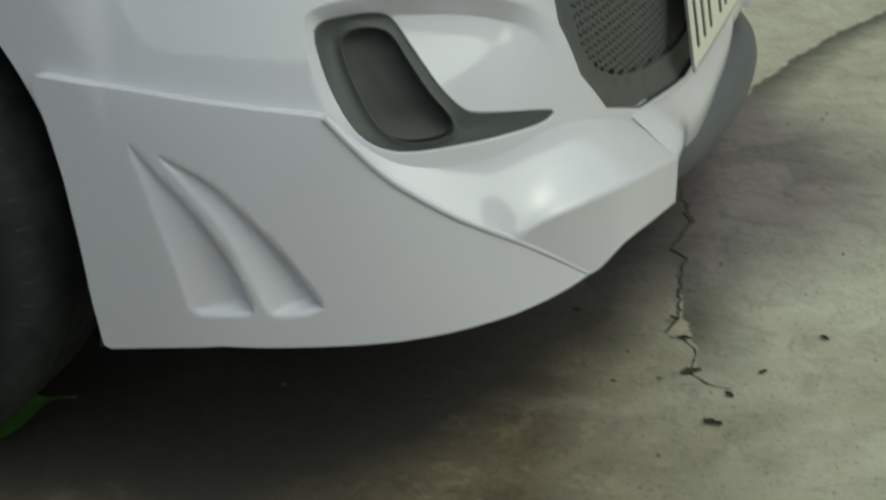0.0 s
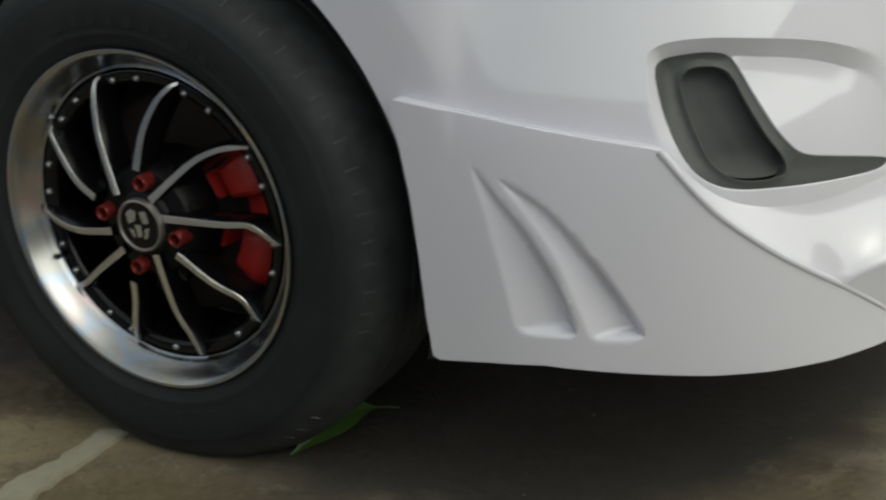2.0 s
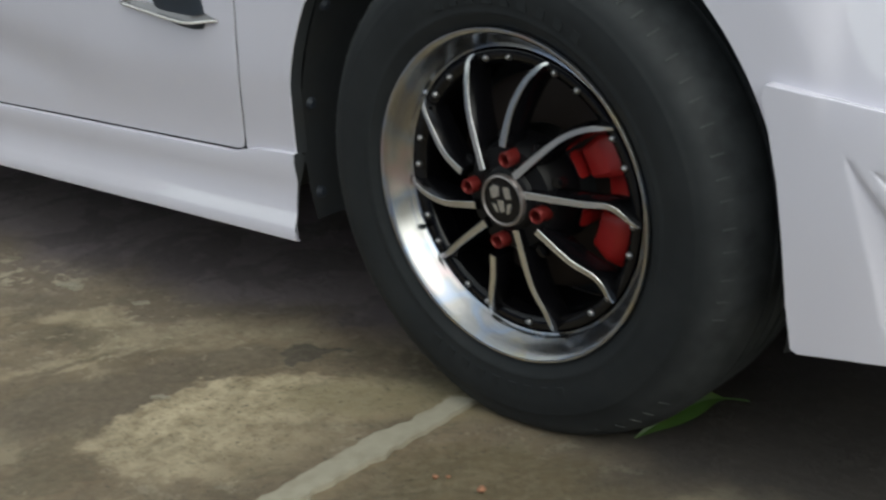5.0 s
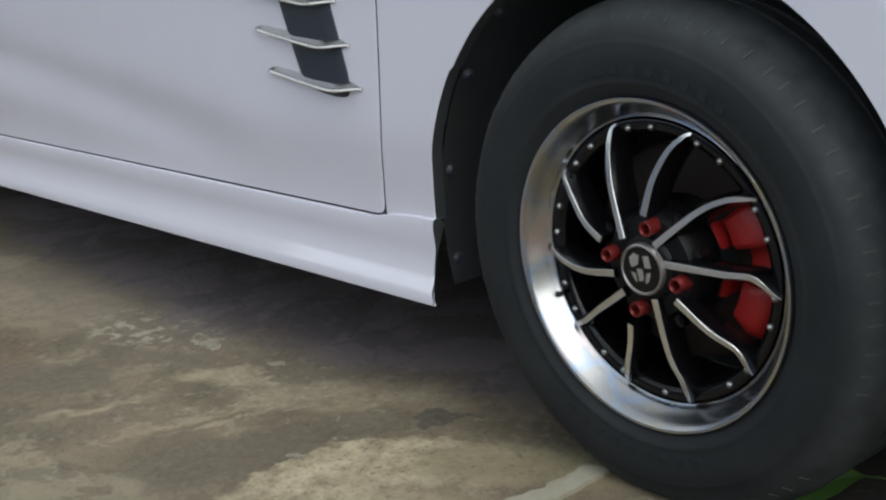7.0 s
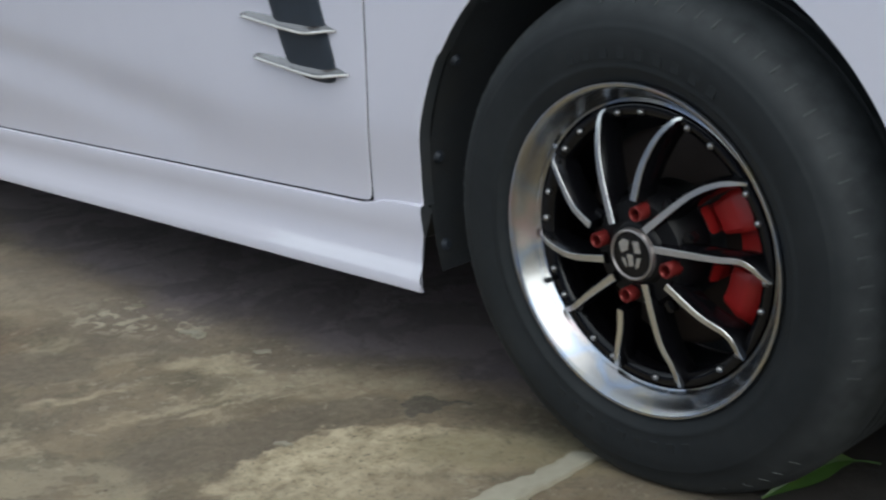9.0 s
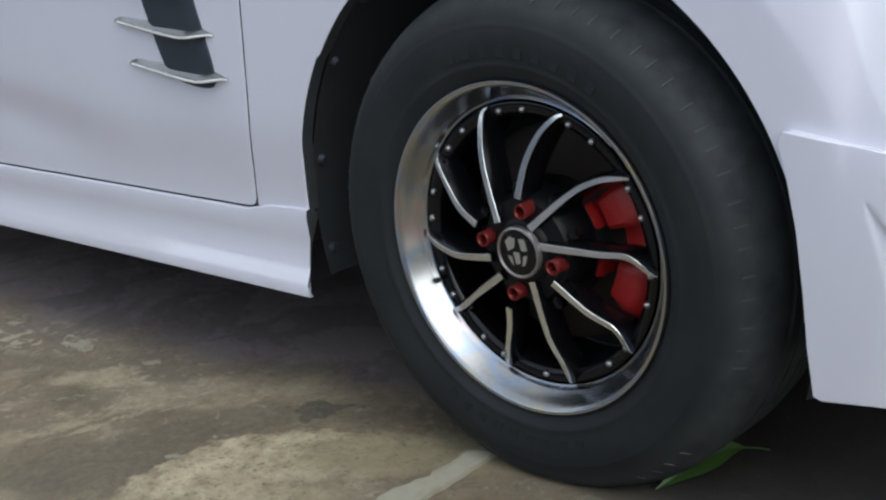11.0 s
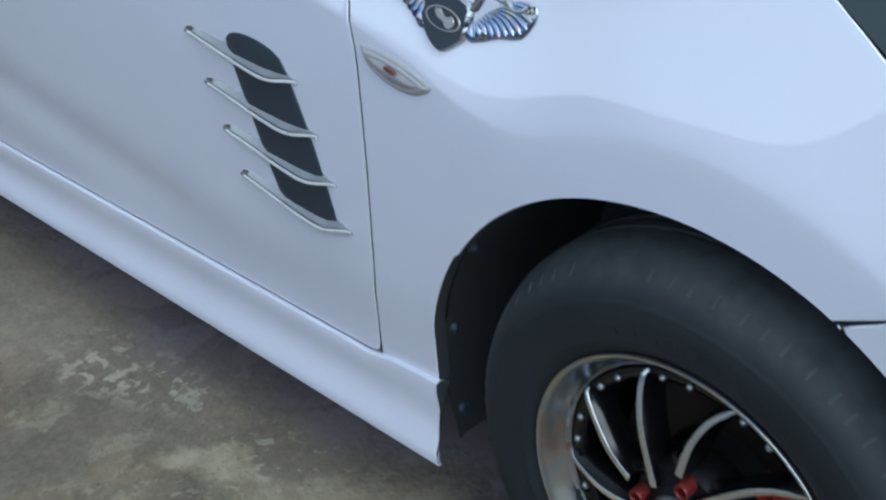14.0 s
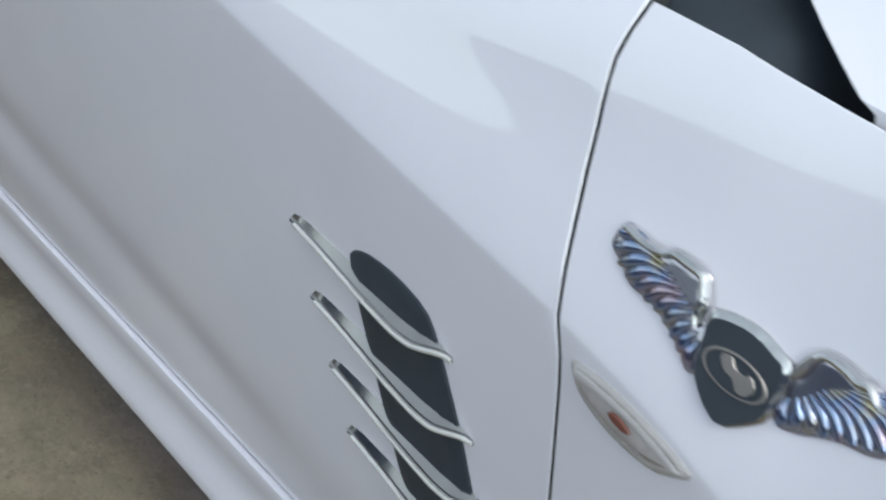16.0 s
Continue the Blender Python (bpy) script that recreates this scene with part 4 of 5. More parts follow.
# black sheet painted as the shaded space behind the mesh
panel("grille_backing", mesh_outline, BLACK_PLASTIC, car, "black sheet in place of the dark space behind the mesh", step=0.05, offset=lambda u, z: -0.06, fold=0.0)


def grille_mesh():
    verts, faces = [], []

    def bar(u0, z0, u1, z1, w):
        du, dz = u1 - u0, z1 - z0
        L = math.hypot(du, dz)
        pu, pz = -dz / L * w, du / L * w
        k = len(verts)
        for u, z in ((u0 + pu, z0 + pz), (u0 - pu, z0 - pz), (u1 - pu, z1 - pz), (u1 + pu, z1 + pz)):
            verts.append(skin(u, z, -0.022))
        for u, z in ((u0 + pu, z0 + pz), (u0 - pu, z0 - pz), (u1 - pu, z1 - pz), (u1 + pu, z1 + pz)):
            verts.append(skin(u, z, -0.026))
        faces.extend([(k, k + 1, k + 2, k + 3), (k, k + 4, k + 5, k + 1), (k + 1, k + 5, k + 6, k + 2), (k + 2, k + 6, k + 7, k + 3), (k + 3, k + 7, k + 4, k)])

    pu, pz = 0.0135, 0.0105
    j = 0
    z = 0.292
    while z < 0.58:
        i = 0
        while 0.92 + i * pu < 1.488:
            u = 0.92 + i * pu + (pu / 2 if j % 2 else 0)
            if inside(mesh_outline, u, z):
                bar(u - pu * 0.5, z, u + pu * 0.5, z, 0.0021)
                bar(u, z, u + pu * 0.5, z + pz, 0.0016)
                bar(u, z, u - pu * 0.5, z + pz, 0.0016)
            i += 1
        z += pz
        j += 1
    for mirrored in (False, True):
        mesh_object("grille_mesh", [(v.x, 2 * CENTRE - v.y if mirrored else v.y, v.z) for v in verts], [f[::-1] if mirrored else f for f in faces], GREY_PLASTIC, car, "dark punched mesh", smooth=False)


grille_mesh()

# number plate with blank bars, its bright frame, and the short bracket arm beside it
plate_m = pose(0.845, CENTRE, 0.351, 82.5, 0, 87.6)
plate_bm = bmesh.new()
bmesh.ops.create_cube(plate_bm, size=1.0, matrix=Matrix.Diagonal((0.39, 0.14, 0.002, 1)))
plate = part("number_plate", plate_bm, PLATE_WHITE, car, "cream enamel number plate", smooth=False)
plate.matrix_basis = plate_m
for k, x in enumerate((-0.155, -0.105, -0.055, 0.025, 0.07, 0.115, 0.16)):
    b_ = bmesh.new()
    bmesh.ops.create_cube(b_, size=1.0, matrix=Matrix.Translation((x, -0.012, 0.0016)) @ Matrix.Diagonal((0.012, 0.075, 0.0016, 1)))
    part("plate_bar", b_, PLATE_INK, plate, "dark painted bar", smooth=False)
for x in (-0.125, 0.10):
    b_ = bmesh.new()
    bmesh.ops.create_cube(b_, size=1.0, matrix=Matrix.Translation((x, 0.054, 0.0016)) @ Matrix.Diagonal((0.016, 0.016, 0.0016, 1)))
    part("plate_sticker", b_, SIGN_RED, plate, "small red sticker", smooth=False)
    b_ = bmesh.new()
    bmesh.ops.create_cube(b_, size=1.0, matrix=Matrix.Translation((x - 0.001, 0.054, 0.0026)) @ Matrix.Diagonal((0.005, 0.010, 0.0012, 1)))
    part("sticker_mark", b_, PLATE_WHITE, plate, "pale mark on the sticker", smooth=False)
for sx, sy, lx, ly in ((0, 0.0710, 0.394, 0.002), (0, -0.0710, 0.394, 0.002), (-0.1965, 0, 0.003, 0.142), (0.1965, 0, 0.003, 0.142)):
    b_ = bmesh.new()
    bmesh.ops.create_cube(b_, size=1.0, matrix=Matrix.Translation((sx, sy, 0.0002)) @ Matrix.Diagonal((lx, ly, 0.0036, 1)))
    part("plate_frame", b_, RIVET, plate, "thin dull metal edge", smooth=False)
tube("bracket_arm", [(0.822, 0.512, 0.453), (0.828, 0.57, 0.458), (0.842, 0.66, 0.470)], 0.0115, RIVET, car, "dull metal bracket arm", n=10)
tube("bracket_collar", [(0.8235, 0.527, 0.4543), (0.8245, 0.537, 0.4551)], 0.0128, BLACK_PLASTIC, car, "black collar", n=4)
tube("bracket_plate", [(0.806, 0.470, 0.512), (0.812, 0.500, 0.485), (0.818, 0.520, 0.462)], 0.012, BLACK_PLASTIC, car, "black bracket plate", n=8)
tube("bracket_bolt", [(0.836, 0.566, 0.440), (0.8365, 0.574, 0.4405)], 0.006, RIVET, car, "small steel bolt", n=4)
tube("bracket_tip", [(0.8205, 0.498, 0.4515), (0.822, 0.513, 0.453)], 0.0085, CHROME, car, "chrome end cap", n=6)

# headlamp
lamp_outline = soften([(0.122, 0.882), (0.163, 0.853), (0.229, 0.806), (0.307, 0.744), (0.371, 0.694), (0.45, 0.66), (0.56, 0.656), (0.63, 0.68), (0.60, 0.76), (0.45, 0.83), (0.30, 0.868), (0.20, 0.885)], 1)
headlamp = panel("headlamp", lamp_outline, GLASS_DARK, car, "clear headlamp with a dark border", step=0.02, offset=lambda u, z: -0.003, fold=0.02)
lamp_in = soften([(0.20, 0.858), (0.255, 0.812), (0.325, 0.757), (0.385, 0.714), (0.45, 0.685), (0.55, 0.68), (0.59, 0.70), (0.55, 0.765), (0.43, 0.815), (0.30, 0.850)], 1)
panel("headlamp_reflector", lamp_in, SILVER, headlamp, "pale silver reflector", step=0.02, offset=lambda u, z: 0.001, fold=0.004)
panel("headlamp_tint", soften([(0.33, 0.79), (0.395, 0.735), (0.46, 0.70), (0.53, 0.70), (0.50, 0.76), (0.40, 0.81)], 1), BLUE, headlamp, "blue inner lens", step=0.02, offset=lambda u, z: 0.004, fold=0.003)

# side skirt
rows = []
skirt_profile = [(0.276, 0.014), (0.2815, 0.006), (0.2835, -0.002), (0.2820, -0.0065), (0.275, -0.0085), (0.255, -0.0065), (0.238, -0.0065), (0.222, -0.010), (0.208, -0.0155), (0.195, -0.0220), (0.185, -0.0250), (0.1785, -0.0245), (0.178, -0.019), (0.184, -0.012), (0.20, -0.004), (0.25, 0.006)]
for x in [-0.3675, -0.372, -0.380] + [-0.4 - 0.05 * k for k in range(38)]:
    lift = 0.012 * smoothstep(-0.462, -0.445, x)
    thin = smoothstep(-0.384, -0.372, x)          # the end tapers to a thin edge
    row = []
    for k, (z, y) in enumerate(skirt_profile):
        if k > 12:
            front = {13: -0.0245, 14: -0.0188, 15: -0.0062}[k]
            y += (front + 0.0025 - y) * thin
        row.append(Vector((x + 0.006 * smoothstep(0.20, 0.18, z), y, z + lift * smoothstep(0.262, 0.28, z))))
    rows.append(row)
loft("side_skirt", rows, PAINT, car, close=True, caps=False, mirror=True, sharp=50)
for side in (1, -1):
    mesh_object("skirt_end_cap", [(-0.3674, v.y if side > 0 else 2 * CENTRE - v.y, v.z) for v in rows[0]], [tuple(range(len(rows[0])))], LINER_AND_GAP, car, "black sheet closing the skirt end", smooth=False)

# bonnet, windscreen base and cowl
TOP = [(-0.40, 0.9475), (-0.375, 0.9445), (-0.292, 0.9325), (-0.180, 0.9185), (-0.056, 0.9065), (0.06, 0.8955), (0.12, 0.887), (0.30, 0.872), (0.45, 0.834), (0.60, 0.765), (0.66, 0.69)]


def top_z(u):
    for (a0, z0), (a1, z1) in zip(TOP, TOP[1:]):
        if u <= a1:
            return z0 + (z1 - z0) * (u - a0) / (a1 - a0)
    return TOP[-1][1]


def bonnet_rows(u0, u1, n, y1=CENTRE, sweep=0.30):
    out = []
    for i in range(n + 1):
        u = u0 + (u1 - u0) * i / n
        z0 = top_z(u)
        p = skin(u, z0)
        row = [Vector((p.x, p.y + 0.0055, z0 - 0.016)), Vector((p.x, p.y + 0.0050, z0))]
        for k in range(24):
            s = (k / 23) ** 1.6
            y = p.y + 0.0058 + (y1 - p.y - 0.0058) * s
            back = -sweep * (1 - math.exp(-(y - p.y) / 0.2)) * smoothstep(0.35, -0.17, u)
            row.append(Vector((p.x + back + (0.16 * s * smoothstep(0.1, 0.66, u)), y, z0 + 0.002 + 0.085 * (1 - math.exp(-(y - p.y) / 0.16)) * (1 - 0.3 * smoothstep(0.3, 0.66, u)))))
        out.append(row)
    return out


rows = bonnet_rows(-0.172, 0.66, 40)
rows.insert(0, [p + Vector((0.0, 0, -0.02)) for p in rows[0]])
loft("bonnet", rows, PAINT, car, mirror=True, sharp=50)
# the small white panel at the foot of the windscreen pillar
rows = []
for i in range(9):
    u = -0.282 + 0.106 * i / 8
    rows.append(bonnet_rows(u, u + 0.001, 1, 0.45, 0.30 + 0.09 * (1 - i / 8))[0])
loft("pillar_base_panel", rows, PAINT, car, mirror=True, sharp=50)
# dark cowl under the windscreen
cowl = []
for i in range(31):
    u = -0.75 + 0.60 * i / 30
    p = skin(max(u, -0.39), 0.94)
    cowl.append([Vector((u, p.y + 0.012 + (CENTRE - p.y) * k / 8, 0.935 - 0.055 * smoothstep(-0.38, -0.29, u) + 0.02 * math.sin(k / 8 * 1.5))) for k in range(9)])
loft("windscreen_cowl", cowl, BLACK_PLASTIC, car, "black plastic windscreen cowl", mirror=True)

# inner wheel housing and floor pan
housing = []
for y in (0.016, 0.03, 0.10, 0.26, 0.30):
    r = 0.378 if y > 0.02 else 0.3725
    housing.append([Vector((r * math.cos(q), y, HUB + r * math.sin(q))) for q in [radians(-18 + 212 * k / 60) for k in range(61)]])
housing.append([Vector((0.02 * math.cos(q), 0.31, HUB + 0.02 * math.sin(q))) for q in [radians(-18 + 212 * k / 60) for k in range(61)]])
loft("wheel_housing", housing, LINER_AND_GAP, car, "black plastic wheel arch liner", mirror=True)
for x, z in ((-0.318, 0.488), (-0.358, 0.352), (-0.362, 0.232), (-0.246, 0.570)):
    d = Vector((x, 0, z - HUB)).normalized()
    c = Vector((0, 0.036, HUB)) + d * 0.377
    tube("liner_clip", [c, c - d * 0.003, c - d * 0.006], lambda s: 0.009 - 0.004 * s, BLACK_PLASTIC, car, "black push clip", sides=12, n=4)
pan = []
for x, z0 in ((-2.2, 0.24), (-0.45, 0.22), (-0.40, 0.24)):
    pan.append([Vector((x, 0.06, z0)), Vector((x, 2 * CENTRE - 0.06, z0)), Vector((x, 2 * CENTRE - 0.06, z0 + 0.3)), Vector((x, 0.06, z0 + 0.3))])
loft("floor_pan", pan, LINER_AND_GAP, car, "dark underbody", close=True, caps=True)
pan = []
for x, z0 in ((-0.40, 0.20), (0.40, 0.195), (0.72, 0.215)):
    pan.append([Vector((x, 0.33, z0)), Vector((x, 2 * CENTRE - 0.33, z0)), Vector((x, 2 * CENTRE - 0.33, z0 + 0.34)), Vector((x, 0.33, z0 + 0.34))])
loft("engine_undertray", pan, LINER_AND_GAP, car, "dark underbody", close=True, caps=True)
loft("inner_bumper", [[Vector((0.385, 0.04, z)), Vector((0.50, 0.06, z)), Vector((0.60, 0.12, z)), Vector((0.68, 0.22, z)), Vector((0.74, 0.40, z)), Vector((0.76, 0.85, z))] for z in (0.196, 0.30)], LINER_AND_GAP, car, "dark underbody", mirror=True)


# ---------------------------------------------------------------- wheel
DISH = 0.0055          # how far the wheel's face stands out before its hub plane


def build_wheel():
    w = empty("wheel", car, pose(0.0055, 0, HUB, 0, 0, 1.35))
    # tyre: rounded sidewall with ribs, shoulder and grooved tread
    prof = [(0.1965, 0.010), (0.1985, 0.002), (0.2015, -0.001), (0.206, -0.004), (0.214, -0.0085), (0.2165, -0.0105), (0.219, -0.0105), (0.2215, -0.0102), (0.2270, -0.0114), (0.234, -0.0128), (0.243, -0.0136), (0.250, -0.0140), (0.2555, -0.0134), (0.2600, -0.0127), (0.2625, -0.0126), (0.2640, -0.0114), (0.269, -0.0095), (0.276, -0.0065), (0.284, -0.001), (0.2905, 0.006), (0.2965, 0.015), (0.3020, 0.026), (0.3058, 0.036)]
    y = 0.044
    for g in range(4):
        prof += [(0.3085, y), (0.3092, y + 0.018), (0.3015, y + 0.0195), (0.3015, y + 0.0245), (0.3090, y + 0.026)]
        y += 0.0265
    prof += [(0.307, y + 0.012), (0.298, y + 0.026), (0.275, y + 0.040), (0.245, y + 0.046), (0.205, y + 0.036), (0.1965, y + 0.02)]
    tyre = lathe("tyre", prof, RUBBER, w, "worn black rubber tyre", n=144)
    floor = -HUB + 0.0005
    for v in tyre.data.vertices:          # squashed where it stands
        if v.co.z < floor + 0.03:
            low = floor + 0.03 - v.co.z
            v.co.z = max(floor, v.co.z)
            if v.co.y < 0.02:
                v.co.y -= 0.16 * min(low, 0.05)
    # thin moulded ribs round the shoulder
    rib = None
    for i in range(68):
        q = 2 * math.pi * (i + 0.3 + 0.12 * math.sin(i * 1.7)) / 68
        m = Matrix.Rotation(-q, 4, "Y")
        if math.sin(q) * 0.297 < floor + 0.004 or noise.noise((i * 0.37, 2.2, 0.5)) > 0.42:
            continue
        if rib is None:
            b_ = bmesh.new()
            vs = [b_.verts.new((r, y_, sd)) for sd in (-0.0010, 0.0010) for r, y_ in ((0.2865, 0.0005), (0.2910, 0.0072), (0.2945, 0.0128), (0.2958, 0.0124), (0.2920, 0.0064), (0.2872, -0.0004))]
            b_.faces.new(vs[:6])
            b_.faces.new(vs[:5:-1])
            for k in range(6):
                b_.faces.new((vs[k], vs[(k + 1) % 6], vs[6 + (k + 1) % 6], vs[6 + k]))
            rib = part("tread_rib", b_, DUSTY_RUBBER, w, "dusty moulded rib", smooth=False)
            rib.matrix_basis = m
        else:
            ob = new("tread_rib", rib.data)
            ob.parent = w
            ob.matrix_basis = m
    # raised bars where the sidewall carries moulded marks
    bar = None
    for i in range(9):
        for base in (58, 238):
            m = Matrix.Rotation(-radians(base + i * 6.2), 4, "Y")
            if bar is None:
                b_ = bmesh.new()
                bmesh.ops.create_cube(b_, size=1.0, matrix=Matrix.Translation((0.2330, -0.0128, 0)) @ Matrix.Diagonal((0.012, 0.0016, 0.011, 1)))
                bar = part("sidewall_bar", b_, RUBBER, w, "moulded bar", smooth=False)
                bar.matrix_basis = m
            else:
                ob = new("sidewall_bar", bar.data)
                ob.parent = w
                ob.matrix_basis = m
    # polished lip and dark barrel
    lathe("rim", [(0.1955, 0.012), (0.1985, 0.004), (0.2005, -0.0010), (0.2002, -0.0040), (0.1990, -0.0060), (0.1968, -0.0062), (0.1943, -0.0048), (0.1915, -0.0014), (0.1885, 0.0040), (0.1850, 0.0100),
                  (0.1815, 0.0155), (0.1785, 0.019), (0.1765, 0.0215), (0.1752, 0.0245), (0.1735, 0.0255), (0.1722, 0.0245), (0.1712, 0.0285), (0.1700, 0.036)], RIM_METAL, w, "polished stepped rim lip with coloured reflections painted in", n=128)
    lathe("rim_ring", [(0.1704, 0.034), (0.1690, 0.0285), (0.166, 0.0275), (0.160, 0.0285), (0.1545, 0.031), (0.152, 0.036), (0.152, 0.060), (0.168, 0.15)], GLOSS_BLACK, w, "gloss black riveted ring", n=96, m=pose(0, -DISH, 0))
    lathe("hub_disc", [(0.0, 0.002), (0.034, 0.002), (0.0375, 0.004), (0.040, 0.008), (0.048, 0.009), (0.060, 0.011), (0.066, 0.020), (0.069, 0.055), (0.0, 0.056)], HUB_BLACK, w, "black hub", n=64, m=pose(0, -DISH, 0))
    # dark disc added so no bright ground shows between the spokes
    lathe("blocking_disc", [(0.0, 0.135), (0.12, 0.135), (0.168, 0.149)], LINER_AND_GAP, w, "added dark disc that blocks the view through the wheel", n=48)
    lathe("brake_disc", [(0.072, 0.075), (0.125, 0.075), (0.132, 0.077), (0.132, 0.097), (0.072, 0.097)], DISC, w, "rusty steel brake disc", n=72)
    # ten swept spokes: black blade with a machined face
    spokes = [(0.069, 158.8, 156.2, 149.3, 144.9), (0.044, 134.1, 118.4, 113.4, 108.8), (0.0636, 87.7, 82.9, 77.2, 71.0), (0.034, 60.6, 45.2, 40.2, 34.2), (0.031, 18.2, 4.6, 3.2, -4.2),
              (0.054, -35.9, -36.8, -34.8, -40.0), (0.037, -69.6, -76.4, -74.7, -76.6), (0.077, -109.5, -108.4, -108.9, -110.2), (0.046, -134.6, -140.6, -141.4, -144.2), (0.048, -164.1, -168.8, -173.6, -178.4)]
    for r0, q0, q1, q2, q3 in spokes:
        c = [Vector((r * math.cos(radians(q)), y_ - DISH, r * math.sin(radians(q)))) for r, q, y_ in
             ((r0, q0, 0.001), (0.104, q1, 0.007), (0.140, q2, 0.0135), (0.163, q3 + 1.0, 0.020), (0.1685, q3 - 1.0, 0.026))]
        line = lerp_curve(c, 30)
        face, blade = [], []
        for i, p in enumerate(line):
            t = (line[min(i + 1, 29)] - line[max(i - 1, 0)])
            t.y = 0
            t.normalize()
            s = Vector((t.z, 0, -t.x))          # clockwise side
            s_ = i / 29
            wd = 0.0046 - 0.0017 * s_ - 0.0012 * smoothstep(0.85, 1.0, s_)
            face.append([p + s * wd + Vector((0, 0.003, 0)), p + s * wd, p + s * (wd * 0.88) + Vector((0, -0.0006, 0)), p - s * (wd * 0.88) + Vector((0, -0.0006, 0)), p - s * wd, p - s * wd + Vector((0, 0.003, 0))])
            bw = 0.003 + 0.005 * math.sin(math.pi * min(1, s_ * 0.9))
            blade.append([p - s * (wd * 1.02) + Vector((0, 0.0006, 0)), p + s * (wd * 1.02) + Vector((0, 0.0006, 0)), p + s * (wd + bw * 0.35) + Vector((0, 0.006, 0)), p + s * (wd + bw) + Vector((0, 0.018, 0)),
                          p + s * (wd + bw * 0.9) + Vector((0, 0.032, 0)), p - s * wd + Vector((0, 0.034, 0)), p - s * (wd + 0.004) + Vector((0, 0.012, 0))])
        loft("spoke", blade, GLOSS_BLACK, w, "gloss black swept spoke", close=True, caps=True, sharp=50)
        loft("spoke_face", face, MACHINED, w, "bare machined spoke edge", close=True, caps=True, sharp=25)
    # centre cap: dark disc with a bright ring and a plain raised emblem
    lathe("centre_cap", [(0.0, -0.0030), (0.0265, -0.0030), (0.0270, -0.0025), (0.0270, 0.008)], GLOSS_BLACK, w, "black centre cap", n=48, m=pose(0, -DISH, 0))
    lathe("cap_ring", [(0.0270, 0.006), (0.0272, -0.0035), (0.0285, -0.0048), (0.0305, -0.0040), (0.0315, -0.001), (0.0320, 0.012)], BADGE_DIM, w, "dark metal ring", n=48, m=pose(0, -DISH, 0))
    for poly in ([(-0.017, 0.013), (-0.010, 0.019), (-0.002, 0.017), (-0.004, 0.006), (-0.014, 0.001)], [(0.003, 0.017), (0.012, 0.018), (0.015, 0.004), (0.006, 0.003)],
                 [(-0.006, 0.001), (0.003, 0.001), (0.004, -0.012), (-0.003, -0.014)], [(-0.015, -0.004), (-0.008, -0.005), (-0.006, -0.016), (-0.010, -0.013)], [(0.008, -0.003), (0.015, -0.001), (0.011, -0.013), (0.006, -0.016)]):
        n = len(poly)
        verts = [(x, -0.0045 - DISH, z) for x, z in poly] + [(x, -0.0028 - DISH, z) for x, z in poly]
        faces = [tuple(range(n)), tuple(range(2 * n - 1, n - 1, -1))] + [(i, (i + 1) % n, n + (i + 1) % n, n + i) for i in range(n)]
        mesh_object("cap_emblem", verts, faces, MACHINED, w, "plain silver shape", smooth=False)
    # lug nuts
    for k in range(4):
        q = 1.362 + k * math.pi / 2
        m = Matrix.Translation((0.0512 * math.cos(q), -DISH, 0.0512 * math.sin(q)))
        lathe("lug_nut", [(0.0104, 0.030), (0.0104, 0.012), (0.0092, 0.008), (0.0092, -0.0050), (0.0085, -0.0064), (0.0070, -0.0064), (0.0060, -0.0050), (0.0055, 0.006), (0.0, 0.0062)], RED_METAL, w, "red tubular lug nut", n=20, m=m)
    # rivets
    for k in range(10):
        for d in (6.2, -6.2):
            q = radians(-7.5 + 36 * k + 18 + d + 13.8)
            m = Matrix.Translation((0.1605 * math.cos(q), 0.0280 - DISH, 0.1605 * math.sin(q)))
            lathe("rivet", [(0.0, -0.0046), (0.0022, -0.0041), (0.0037, -0.0024), (0.0042, 0.0), (0.0042, 0.003)], RIVET, w, "small steel rivet", n=10, m=m)
    # caliper, hub bosses between the spokes, valve
    for q0, q1, r0, r1 in ((14, 37, 0.090, 0.144), (-35, -8, 0.098, 0.146), (16, 40, 0.0735, 0.081), (-28, -12, 0.073, 0.082)):
        rows = []
        for q in [q0 + (q1 - q0) * k / 8 for k in range(9)]:
            e = 0.004 if q in (q0, q1) else 0
            c, s = math.cos(radians(q)), math.sin(radians(q))
            rows.append([Vector((r * c, y_, r * s)) for r, y_ in ((r0 + e, 0.074), (r0 + e, 0.050 + e), (r0 + 0.06 * (r1 - r0), 0.046 + e), (r0 + 0.55 * (r1 - r0), 0.042 + e), (r0 + 0.62 * (r1 - r0), 0.043 + e), (r1 - 0.08 * (r1 - r0), 0.051 + e), (r1 - e, 0.056 + e), (r1 - e, 0.074))])
        loft("caliper_lobe", rows, RED, w, "red painted brake caliper", close=True, caps=True, sharp=30)
    rows = []
    for q in [-14 + 28 * k / 6 for k in range(7)]:
        c, s = math.cos(radians(q)), math.sin(radians(q))
        rows.append([Vector((r * c, y_, r * s)) for r, y_ in ((0.10, 0.095), (0.10, 0.066), (0.104, 0.064), (0.132, 0.064), (0.140, 0.068), (0.140, 0.095))])
    loft("caliper_bridge", rows, RED, w, "red painted brake caliper", close=True, caps=True)
    for q in (98, 56, 20, 150, -60):
        m = pose(0.071 * math.cos(radians(q)), 0.016, 0.071 * math.sin(radians(q)), 0, -q, 0)
        b_ = bmesh.new()
        bmesh.ops.create_cube(b_, size=1.0, matrix=Matrix.Diagonal((0.016, 0.016, 0.012, 1)))
